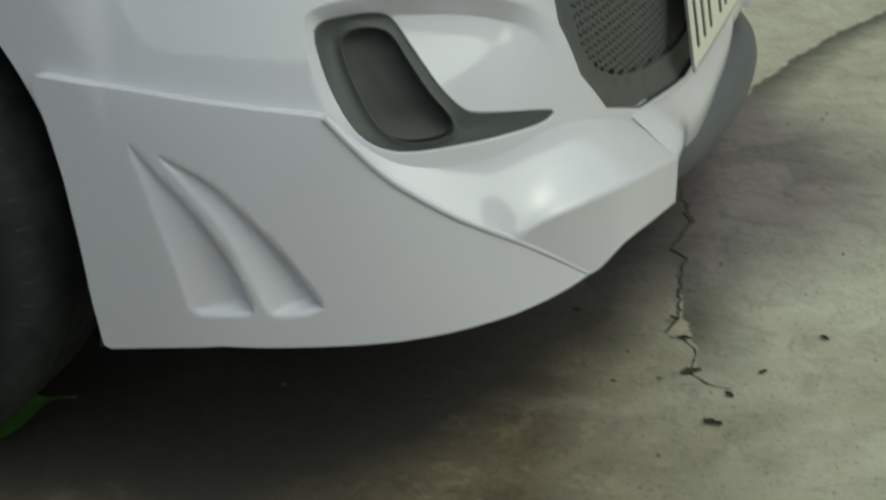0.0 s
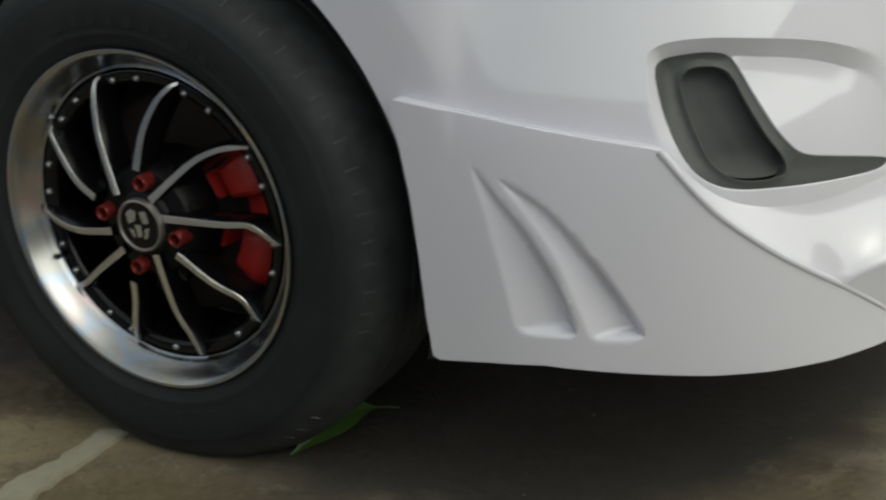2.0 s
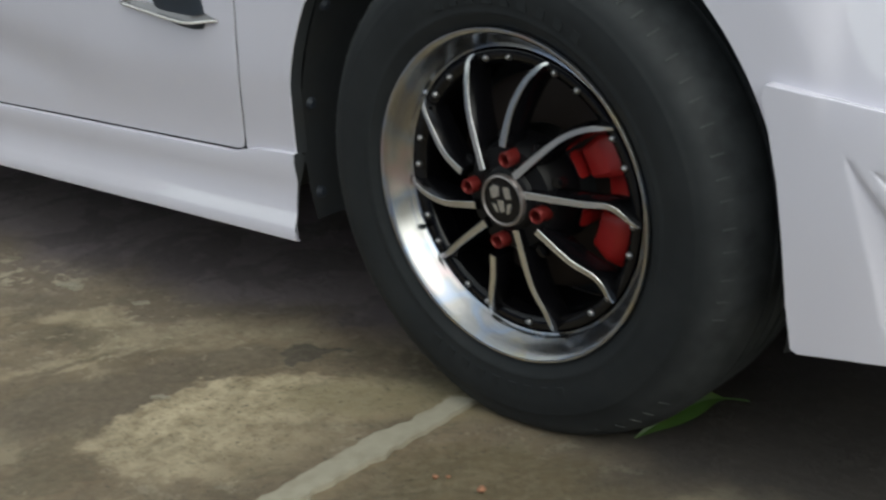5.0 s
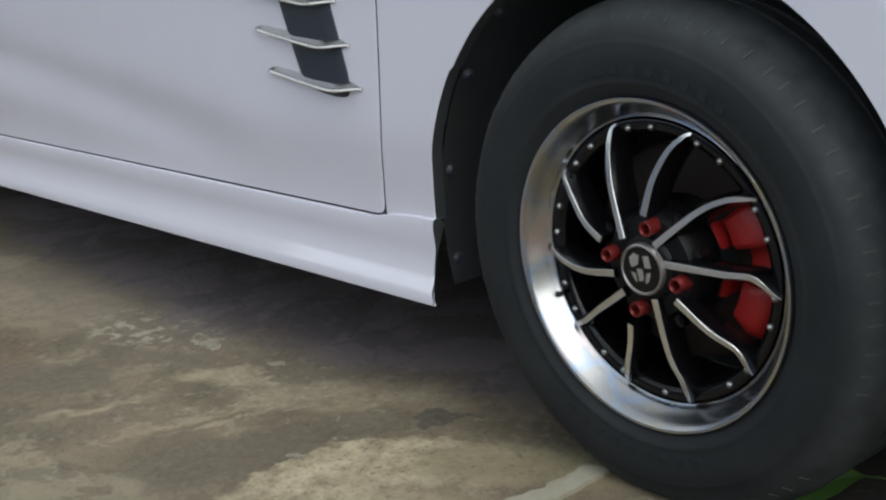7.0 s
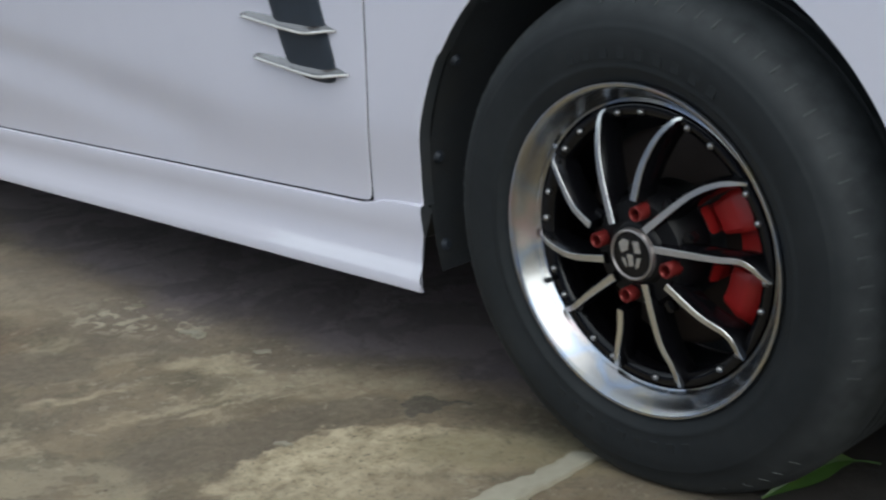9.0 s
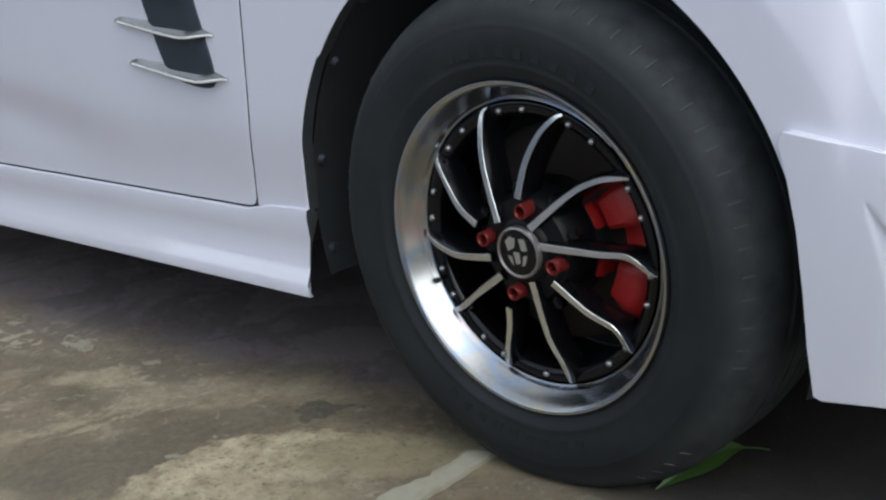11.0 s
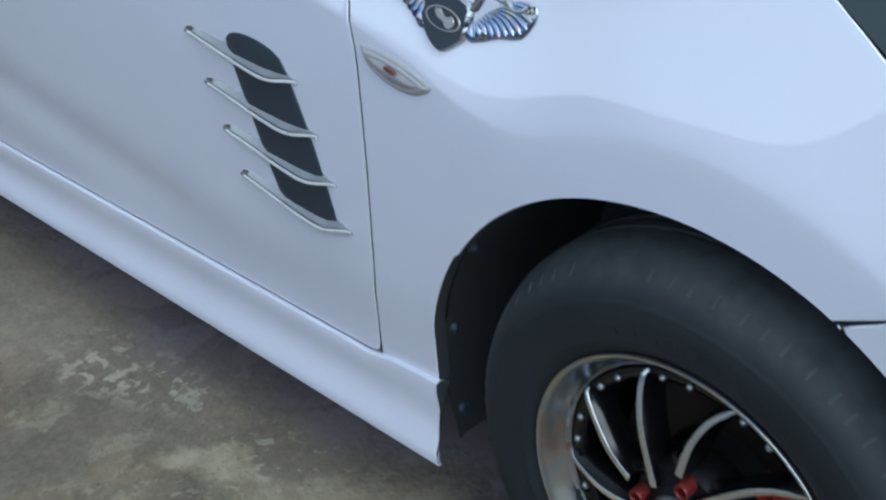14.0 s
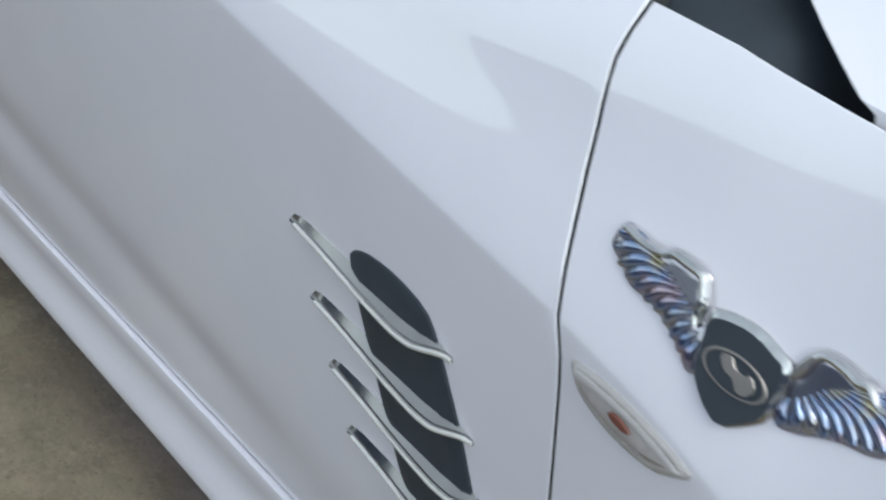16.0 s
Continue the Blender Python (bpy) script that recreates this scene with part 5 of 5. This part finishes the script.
        bmesh.ops.bevel(b_, geom=b_.edges[:], offset=0.003, segments=2, affect="EDGES")
        part("hub_boss", b_, GLOSS_BLACK, w, "gloss black cast boss").matrix_basis = m
    q = radians(-158)
    tube("valve", [(0.176 * math.cos(q), 0.020, 0.176 * math.sin(q)), (0.168 * math.cos(q), 0.012, 0.168 * math.sin(q)), (0.160 * math.cos(q), 0.008, 0.160 * math.sin(q))], 0.0035, RUBBER, w, "rubber tyre valve", sides=8, n=6)
    return w


wheel = build_wheel()

# the other three wheels
for x, y, turn in ((0.0, 2 * CENTRE, 180), (REAR, 0.0, 0), (REAR, 2 * CENTRE, 180)):
    copy_thing(wheel, pose(x, y, HUB, 0, 0, turn))

# the closed body behind the bonnet: glass, roof, boot and tail
belt, roof = 0.10, 0.26
cab = []
for x, z, w_ in ((-0.56, 1.00, 0.14), (-0.78, 1.17, 0.19), (-1.02, 1.36, 0.26), (-1.25, 1.405, 0.275), (-1.85, 1.41, 0.28), (-2.25, 1.37, 0.27), (-2.52, 1.25, 0.22), (-2.86, 1.03, 0.14)):
    half = CENTRE - w_
    cab.append([Vector((x, CENTRE + half * k / 10, z + 0.03 * (1 - (k / 10) ** 2) - (0.03 * (abs(k) / 10) ** 8))) for k in range(-10, 11)])
loft("windscreen", cab[:3], GLASS_DARK, car, "dark tinted windscreen")
loft("roof", cab[2:6], PAINT, car)
loft("rear_window", cab[5:], GLASS_DARK, car, "dark tinted rear window")
for sgn in (-1, 1):
    rows = []
    for row in cab[1:]:
        top = row[0] if sgn < 0 else row[-1]
        y0 = CENTRE + sgn * (CENTRE - 0.078)
        rows.append([Vector((top.x, y0 + (top.y - y0) * s, 0.985 + (top.z - 0.985) * s)) for s in (0, 0.5, 1)])
    loft("side_window", rows, GLASS_DARK, car, "dark tinted side glass")
boot = []
for x, z in ((-2.84, 1.03), (-3.15, 1.01), (-3.38, 0.97), (-3.46, 0.80), (-3.47, 0.45), (-3.42, 0.24), (-3.1, 0.22)):
    boot.append([Vector((x - 0.06 * (1 - (k / 10) ** 2) * (x < -3.2), CENTRE + (CENTRE - 0.05) * k / 10, z)) for k in range(-10, 11)])
loft("boot", boot, PAINT, car)

# ---------------------------------------------------------------- trim on the side: vent, badge, indicator
# vent pad with four chrome fins
pad = soften([(-0.697, 0.675), (-0.684, 0.686), (-0.66, 0.6905), (-0.625, 0.689), (-0.589, 0.679), (-0.577, 0.662), (-0.563, 0.626), (-0.547, 0.580), (-0.534, 0.528), (-0.521, 0.476), (-0.524, 0.455), (-0.545, 0.4515), (-0.585, 0.455), (-0.626, 0.466),
              (-0.640, 0.490), (-0.662, 0.558), (-0.683, 0.622)], 1)
panel("vent_pad", pad, BLACK_PLASTIC, car, "dark blue-black stick-on vent pad", step=0.012, offset=lambda u, z: 0.002 + 0.003 * smoothstep(0.0, 0.010, signed(pad, u, z)), fold=0.005, mirror=False)
for x0, z0, x1, z1 in ((-0.785, 0.673, -0.556, 0.646), (-0.761, 0.606, -0.532, 0.581), (-0.739, 0.545, -0.511, 0.521), (-0.717, 0.484, -0.493, 0.461)):
    rows = []
    for k in range(31):
        s = k / 30
        x = x0 + (x1 - x0) * s
        z = z0 + (z1 - z0) * s - 0.004 - 0.002 * math.sin(math.pi * s) + 0.008 * smoothstep(0.70, 1.0, s)
        y = -0.0115 - 0.0085 * smoothstep(0.0, 0.80, s) + 0.0125 * smoothstep(0.82, 1.0, s)
        hgt = 0.0172 * (1 - 0.38 * smoothstep(0.76, 1.0, s)) * (0.75 + 0.25 * smoothstep(0, 0.1, s))
        if k in (0, 30):
            hgt *= 0.6
        back = skin(x, z + hgt).y
        rows.append([Vector((x, back + 0.004, z + hgt)), Vector((x, y + 0.0016, z + 0.0034)), Vector((x, y + 0.0002, z + 0.0031)), Vector((x, y - 0.0010, z + 0.0020)), Vector((x, y - 0.0016, z + 0.0004)), Vector((x, y - 0.0010, z - 0.0012)),
                     Vector((x, y + 0.001, z - 0.0022)), Vector((x, back + 0.004, z - 0.001))])
    fin = loft("vent_fin", rows, FIN_CHROME, car, "satin chrome vent fin", close=True, caps=True, sharp=24)
    # pale bead in place of the bright reflection along the fin's edge
    tube("fin_highlight_bead", [row[4] + Vector((0, 0.0004, 0)) for row in rows[1:]], 0.0022, EDGE_HIGHLIGHT, fin, "pale bead that paints the highlight on the fin edge", sides=10, n=40)

# side indicator
ind = closed_curve([(-0.4185, 0.7300), (-0.408, 0.7322), (-0.388, 0.7312), (-0.361, 0.7268), (-0.334, 0.7190), (-0.311, 0.7090), (-0.3105, 0.7045), (-0.319, 0.6990), (-0.340, 0.6910), (-0.367, 0.6922), (-0.391, 0.6985), (-0.408, 0.7085), (-0.4165, 0.7200)], 50)
indicator = panel("indicator_base", ind, LENS_RIM, car, "pale moulded surround of the side indicator", step=0.0028, offset=lambda u, z: 0.002 + 0.004 * smoothstep(0.0, 0.006, signed(ind, u, z)), fold=0.004, mirror=False)
ind_in = closed_curve([(-0.4155, 0.7280), (-0.407, 0.7300), (-0.388, 0.7290), (-0.361, 0.7246), (-0.335, 0.7170), (-0.3140, 0.7080), (-0.320, 0.7010), (-0.340, 0.6932), (-0.367, 0.6944), (-0.389, 0.7005), (-0.406, 0.7100), (-0.4140, 0.7205)], 44)
panel("indicator_lens", ind_in, LENS, indicator, "clear side indicator lens", step=0.0028, offset=lambda u, z: 0.004 + 0.0055 * smoothstep(0.0, 0.016, signed(ind_in, u, z)), fold=0.003, mirror=False)
panel("indicator_bulb", closed_curve([(-0.374, 0.7190), (-0.368, 0.7205), (-0.360, 0.7180), (-0.355, 0.7145), (-0.361, 0.7130), (-0.370, 0.7155)], 20), AMBER, indicator, "amber bulb", step=0.004,
      offset=lambda u, z: 0.0100, fold=0.002, mirror=False)

# winged badge: shield with a plain oval, and two feathered wings
shield = soften([(-0.3295, 0.8068), (-0.3215, 0.8092), (-0.308, 0.8095), (-0.2955, 0.8078), (-0.2790, 0.8010), (-0.2692, 0.7965), (-0.2702, 0.780), (-0.2720, 0.7622), (-0.284, 0.7535), (-0.2985, 0.7465), (-0.309, 0.7525), (-0.317, 0.7595), (-0.3265, 0.7715), (-0.3282, 0.7875)], 1)
badge = panel("badge_shield", shield, CHROME, car, "chrome shield edge", step=0.005, offset=lambda u, z: 0.004 + 0.004 * smoothstep(0, 0.003, signed(shield, u, z)), fold=0.006, mirror=False)
shield_in = [(-0.298 + (u + 0.298) * 0.90, 0.7815 + (z - 0.7815) * 0.90) for u, z in shield]
panel("badge_field", shield_in, BLACK_PLASTIC, badge, "black enamel field", step=0.006, offset=lambda u, z: 0.0088, fold=0.001, mirror=False)
oval = [(-0.2983 + 0.0222 * math.cos(t) + 0.0043 * math.sin(t), 0.7816 + 0.0097 * math.sin(t) - 0.0060 * math.cos(t)) for t in [2 * math.pi * k / 40 for k in range(40)]]
oval_in = [(-0.2983 + (u + 0.2983) * 0.92, 0.7816 + (z - 0.7816) * 0.92) for u, z in oval]
panel("badge_oval", oval, BADGE_DIM, badge, "thin dim metal oval", holes=[oval_in], step=0.003, offset=lambda u, z: 0.0105, fold=0.0015, hole_fold=0.0015, mirror=False)
panel("badge_mark", soften([(-0.3115, 0.7900), (-0.3030, 0.7905), (-0.3005, 0.7850), (-0.2925, 0.7820), (-0.2885, 0.7850), (-0.2830, 0.7775), (-0.2890, 0.7720), (-0.2950, 0.7735), (-0.2985, 0.7795), (-0.3060, 0.7815)], 1), BADGE_DIM, badge,
      "plain dim metal shape", step=0.004, offset=lambda u, z: 0.0100, fold=0.0015, mirror=False)


def wing(outline, lead, tips, roots, count):
    """One chrome wing: a thin plate, overlapping feathers that sweep from the shoulder to the trailing edge, and an arched leading edge."""
    edge = closed_curve(outline, 90)
    plate_ = panel("badge_wing", edge, DARK_CHROME, car, "thin chrome wing of the badge", step=0.003, offset=lambda u, z: 0.0022 + 0.0016 * smoothstep(0.0, 0.004, signed(edge, u, z)), fold=0.003, mirror=False, sharp=75)
    ends, starts = lerp_curve([(*p, 0) for p in tips], count), lerp_curve([(*p, 0) for p in roots], count)
    for i, (e_, r_) in enumerate(zip(ends, starts)):
        run = e_ - r_
        side = Vector((-run.y, run.x, 0)).normalized()
        if side.y < 0:
            side = -side
        gap = (ends[min(i + 1, count - 1)] - ends[max(i - 1, 0)]).length / (2 if 0 < i < count - 1 else 1)
        mid = r_ + run * 0.5 + side * (0.10 * run.length)
        path = lerp_curve([r_, mid, e_], 12)
        rows = []
        for k, p in enumerate(path):
            w = k / 11
            wd = (0.0011 + (0.46 * gap - 0.0011) * smoothstep(0.0, 0.75, w)) * (1 - 0.65 * smoothstep(0.86, 1.0, w))
            n = skin_normal(p.x, p.y)
            up = 0.0036 + 0.0012 * math.sin(math.pi * w)
            rows.append([skin(p.x + side.x * wd * c, p.y + side.y * wd * c) + n * (up + lift) for c, lift in ((-1.0, -0.0008), (-0.9, 0.0001), (-0.35, 0.0010), (0.25, 0.0012), (0.8, 0.0007), (1.0, -0.0008))])
        loft("feather", rows, WING_CHROME, plate_, "chrome feather with coloured reflections painted in", sharp=60)
    line = lerp_curve([Vector((*p, 0)) for p in lead], 26)
    rows = []
    for i, p in enumerate(line):
        w = i / 25
        wd = (0.0036 * (1 - 0.35 * w) + 0.0005) * (0.5 if i in (0, 25) else 1) * (0.75 + 0.25 * abs(math.cos(w * 6.3)))
        n = skin_normal(p.x, p.y)
        t = (line[min(i + 1, 25)] - line[max(i - 1, 0)]).normalized()
        q = Vector((-t.y, t.x))
        rows.append([skin(p.x + q.x * wd * math.cos(g), p.y + q.y * wd * math.cos(g)) + n * (0.0035 + 0.0062 * math.sin(g)) for g in [math.pi * k / 6 for k in range(7)]])
    loft("wing_edge", rows, CHROME, plate_, "chrome wing leading edge", caps=False)


wing([(-0.4044, 0.8301), (-0.4090, 0.8235), (-0.4110, 0.8140), (-0.4000, 0.8060), (-0.3885, 0.7970), (-0.3695, 0.7928), (-0.3562, 0.7862), (-0.3405, 0.7752), (-0.3330, 0.7672), (-0.3265, 0.7685), (-0.3262, 0.7860), (-0.3300, 0.7950), (-0.3365, 0.7990), (-0.3350, 0.8075), (-0.3365, 0.8130), (-0.3370, 0.8190), (-0.3410, 0.8236), (-0.3510, 0.8255), (-0.3665, 0.8280), (-0.3705, 0.8245), (-0.3810, 0.8242), (-0.3925, 0.8265)],
     [(-0.3340, 0.7930), (-0.3365, 0.8000), (-0.3350, 0.8078), (-0.3375, 0.8150), (-0.3390, 0.8190), (-0.3430, 0.8220), (-0.3520, 0.8238), (-0.3645, 0.8258), (-0.3705, 0.8230), (-0.3810, 0.8228), (-0.3920, 0.8248), (-0.4035, 0.8286)],
     [(-0.4085, 0.8225), (-0.4075, 0.8120), (-0.3960, 0.8020), (-0.3800, 0.7950), (-0.3625, 0.7895), (-0.3480, 0.7800), (-0.3335, 0.7690)], [(-0.3740, 0.8200), (-0.3670, 0.8158), (-0.3581, 0.8106), (-0.3504, 0.8069), (-0.3430, 0.8020), (-0.3355, 0.7940), (-0.3300, 0.7850)], 11)
wing([(-0.2690, 0.7880), (-0.2645, 0.7965), (-0.2615, 0.8030), (-0.2540, 0.8112), (-0.2394, 0.8098), (-0.2300, 0.8064), (-0.2230, 0.8082), (-0.2157, 0.8020), (-0.2087, 0.7998), (-0.1985, 0.8035), (-0.1906, 0.8075), (-0.1868, 0.8045), (-0.1872, 0.7935), (-0.1985, 0.7782), (-0.2100, 0.7728), (-0.2220, 0.7712), (-0.2310, 0.7700), (-0.2438, 0.7662), (-0.2545, 0.7628), (-0.2660, 0.7612), (-0.2690, 0.7650)],
     [(-0.2680, 0.7900), (-0.2645, 0.7960), (-0.2610, 0.8030), (-0.2555, 0.8085), (-0.2500, 0.8098), (-0.2394, 0.8082), (-0.2295, 0.8050), (-0.2230, 0.8064), (-0.2157, 0.8005), (-0.2085, 0.7985), (-0.1985, 0.8020), (-0.1915, 0.8058)],
     [(-0.1885, 0.8010), (-0.1900, 0.7890), (-0.2010, 0.7788), (-0.2200, 0.7725), (-0.2400, 0.7675), (-0.2660, 0.7622)], [(-0.2300, 0.8000), (-0.2420, 0.7947), (-0.2498, 0.7906), (-0.2576, 0.7834), (-0.2619, 0.7805), (-0.2655, 0.7790)], 11)


# ---------------------------------------------------------------- on the ground
def ragged_patch(name, outline, height, mat, label, category, wobble=0.012, z0=0.0, freq=22):
    pts = densify(outline, 0.012 if freq < 50 else 0.003)
    rag = []
    for x, y in pts:
        rag.append((x + wobble * noise.noise((x * freq, y * freq, 3.1)), y + wobble * noise.noise((x * freq, y * freq, 7.7))))
    cx, cy = sum(p[0] for p in rag) / len(rag), sum(p[1] for p in rag) / len(rag)
    n = len(rag)
    top = [(cx + (x - cx) * 0.985, cy + (y - cy) * 0.985, z0 + height) for x, y in rag]
    low = [(x, y, z0 - 0.004) for x, y in rag]
    bm = bmesh.new()
    tv = [bm.verts.new(p) for p in top]
    lv = [bm.verts.new(p) for p in low]
    for i in range(n):
        bm.faces.new((lv[i], lv[(i + 1) % n], tv[(i + 1) % n], tv[i]))
    bm.faces.new(tv)
    bmesh.ops.triangulate(bm, faces=[f for f in bm.faces if len(f.verts) > 4])
    ob = part(name, bm, mat, None, smooth=False)
    tagged(ob, label, category)
    return ob


ragged_patch("mortar_strip", [(-0.085, 0.02), (-0.118, 0.005), (-0.116, -0.08), (-0.128, -0.14), (-0.120, -0.28), (-0.125, -0.42), (-0.066, -0.42), (-0.082, -0.27), (-0.079, -0.15), (-0.082, -0.06)], 0.004, PALE_GRIT,
             "pale mortar strip smeared on concrete by the tyre", "mortar", 0.007, freq=60)


for n_, line in enumerate(([(0.795, 0.96), (0.809, 0.885), (0.822, 0.845), (0.815, 0.80), (0.813, 0.736), (0.832, 0.71), (0.834, 0.66), (0.842, 0.575), (0.846, 0.52), (0.838, 0.485)], [(0.844, 0.475), (0.866, 0.470), (0.884, 0.426), (0.880, 0.390), (0.902, 0.367), (0.922, 0.360)])):
    rows = []
    pts = densify([(x, y) for x, y in line] , 0.006)
    pts = pts[:[k for k, p in enumerate(pts) if abs(p[0] - line[-1][0]) + abs(p[1] - line[-1][1]) < 1e-6][0] + 1]
    for x, y in pts:
        x += 0.007 * noise.noise((x * 40, y * 40, 1.7)) + 0.004 * noise.noise((x * 130, y * 130, 4.1))
        wl = 0.0006 + 0.005 * max(0.0, noise.noise((x * 23, y * 23, 0.4 + n_))) + 0.002 * abs(noise.noise((y * 210, x, 3.3)))
        wr = 0.0006 + 0.015 * max(0.0, noise.noise((x * 17, y * 17, 5.4 + n_))) + 0.003 * abs(noise.noise((y * 190, x, 8.3)))
        rows.append([Vector((x - wl - 0.001, y, -0.004)), Vector((x - wl, y, 0.0008)), Vector((x + wr, y, 0.0008)), Vector((x + wr + 0.001, y, -0.004))])
    tagged(loft("broken_edge", rows, DIRT, None, close=True, caps=True), "dark broken joint filled with dirt in the concrete", "joint")
for cx, cy, rx, ry in ((-0.968, -0.045, 0.022, 0.010), (-0.945, -0.050, 0.012, 0.008), (-0.783, -0.026, 0.014, 0.009), (-1.19, -0.02, 0.012, 0.008), (-0.455, -0.215, 0.012, 0.007)):
    ragged_patch("cement_chip", [(cx + rx * math.cos(q) + 0.5 * rx * math.sin(q), cy + ry * math.sin(q) + 0.35 * rx * math.cos(q)) for q in [2 * math.pi * k / 14 for k in range(14)]], 0.002, PALE_GRIT,
                 "pale cement chip stuck to the concrete", "chip", 0.008, freq=110)


def pebbles():
    for x, y, r in ((0.008, -0.159, 0.0035), (0.072, -0.150, 0.0055), (0.020, -0.150, 0.0025)):
        bm = bmesh.new()
        bmesh.ops.create_icosphere(bm, subdivisions=2, radius=r)
        for v in bm.verts:
            v.co *= 1 + 0.35 * noise.noise(v.co * (0.9 / r) + Vector((x * 90, y * 70, 0)))
            v.co.z *= 0.6
        tagged(part("pebble", bm, BRICK_CRUMB, None), "small reddish brick crumb on the concrete", "pebble", group="brick crumbs").matrix_basis = pose(x, y, 0.4 * r)


pebbles()


def leaf_bits():
    rng = random.Random(9)
    for x, y, L in ((0.919, 0.281, 0.026), (0.93, 0.346, 0.016), (0.962, 0.405, 0.014), (1.026, 0.503, 0.016), (0.863, 0.472, 0.020), (0.722, 0.516, 0.014), (0.845, 0.515, 0.018), (0.882, 0.39, 0.03), (0.80, 0.345, 0.008), (0.85, 0.36, 0.009)):
        turn = rng.uniform(0, 360)
        L *= 0.82
        rows = []
        for k in range(6):
            s = k / 5 - 0.5
            wd = L * (0.17 + 0.06 * math.sin(k * 2.1 + x * 90)) * math.cos(s * 2.6) + 0.0008
            rows.append([Vector((s * L, wd * c, 0.0012 + 0.10 * L * (s * s * 2) + abs(c) * wd * 0.5 + up)) for c, up in ((-1, 0), (0, 0), (1, 0), (1, 0.0006), (0, 0.0006), (-1, 0.0006))])
        ob = loft("leaf_fragment", rows, DRY_LEAF, None, close=True, caps=True)
        ob.matrix_basis = pose(x, y, 0.0035 if x < 0.86 else 0.0, 0, 0, turn)
        tagged(ob, "dry brown leaf fragment on the concrete", "leaf", group="leaf litter")


leaf_bits()


def leaf():
    c = lerp_curve([(0.141, 0.040, 0.003), (0.168, 0.088, 0.024), (0.191, 0.112, 0.036), (0.217, 0.120, 0.042), (0.240, 0.128, 0.042)], 26)
    face = Vector((0.48, -0.68, 0.56))
    rows = []
    for i, p in enumerate(c):
        s = i / 25
        wd = 0.0010 + 0.0150 * math.sin(math.pi * min(1, s / 0.80) ** 1.35) if s < 0.80 else 0.0010
        t = (c[min(i + 1, 25)] - c[max(i - 1, 0)]).normalized()
        q = t.cross(face).normalized()
        nn = q.cross(t)
        rows.append([p + q * (wd * k) + nn * (0.35 * abs(wd * k)) for k in (-1, -0.5, 0, 0.5, 1)] + [p + q * (wd * k) + nn * (0.35 * abs(wd * k) + 0.0007) for k in (1, 0.5, 0, -0.5, -1)])
    ob = loft("leaf", rows, LEAF, None, close=True, caps=True)
    tagged(ob, "fallen green leaf against the tyre", "leaf")


leaf()


def grit():
    rng = random.Random(4)
    verts, faces = [], []
    for _ in range(420):
        x, y = rng.uniform(-2.0, 1.8), rng.uniform(-0.75, 1.6)
        r = rng.choice((0.0012, 0.0016, 0.002, 0.003))
        k = len(verts)
        for dx, dy, dz in ((1, 0, 0), (-0.4, 0.9, 0), (-0.6, -0.8, 0), (0.1, 0, 0.9)):
            verts.append((x + r * dx * rng.uniform(0.7, 1.5), y + r * dy * rng.uniform(0.7, 1.5), r * dz))
        faces += [(k, k + 1, k + 3), (k + 1, k + 2, k + 3), (k + 2, k, k + 3)]
    ob = mesh_object("grit", verts, faces, PEBBLE, smooth=False)
    tagged(ob, "loose grit scattered on the concrete", "grit", kind="stuff")


grit()
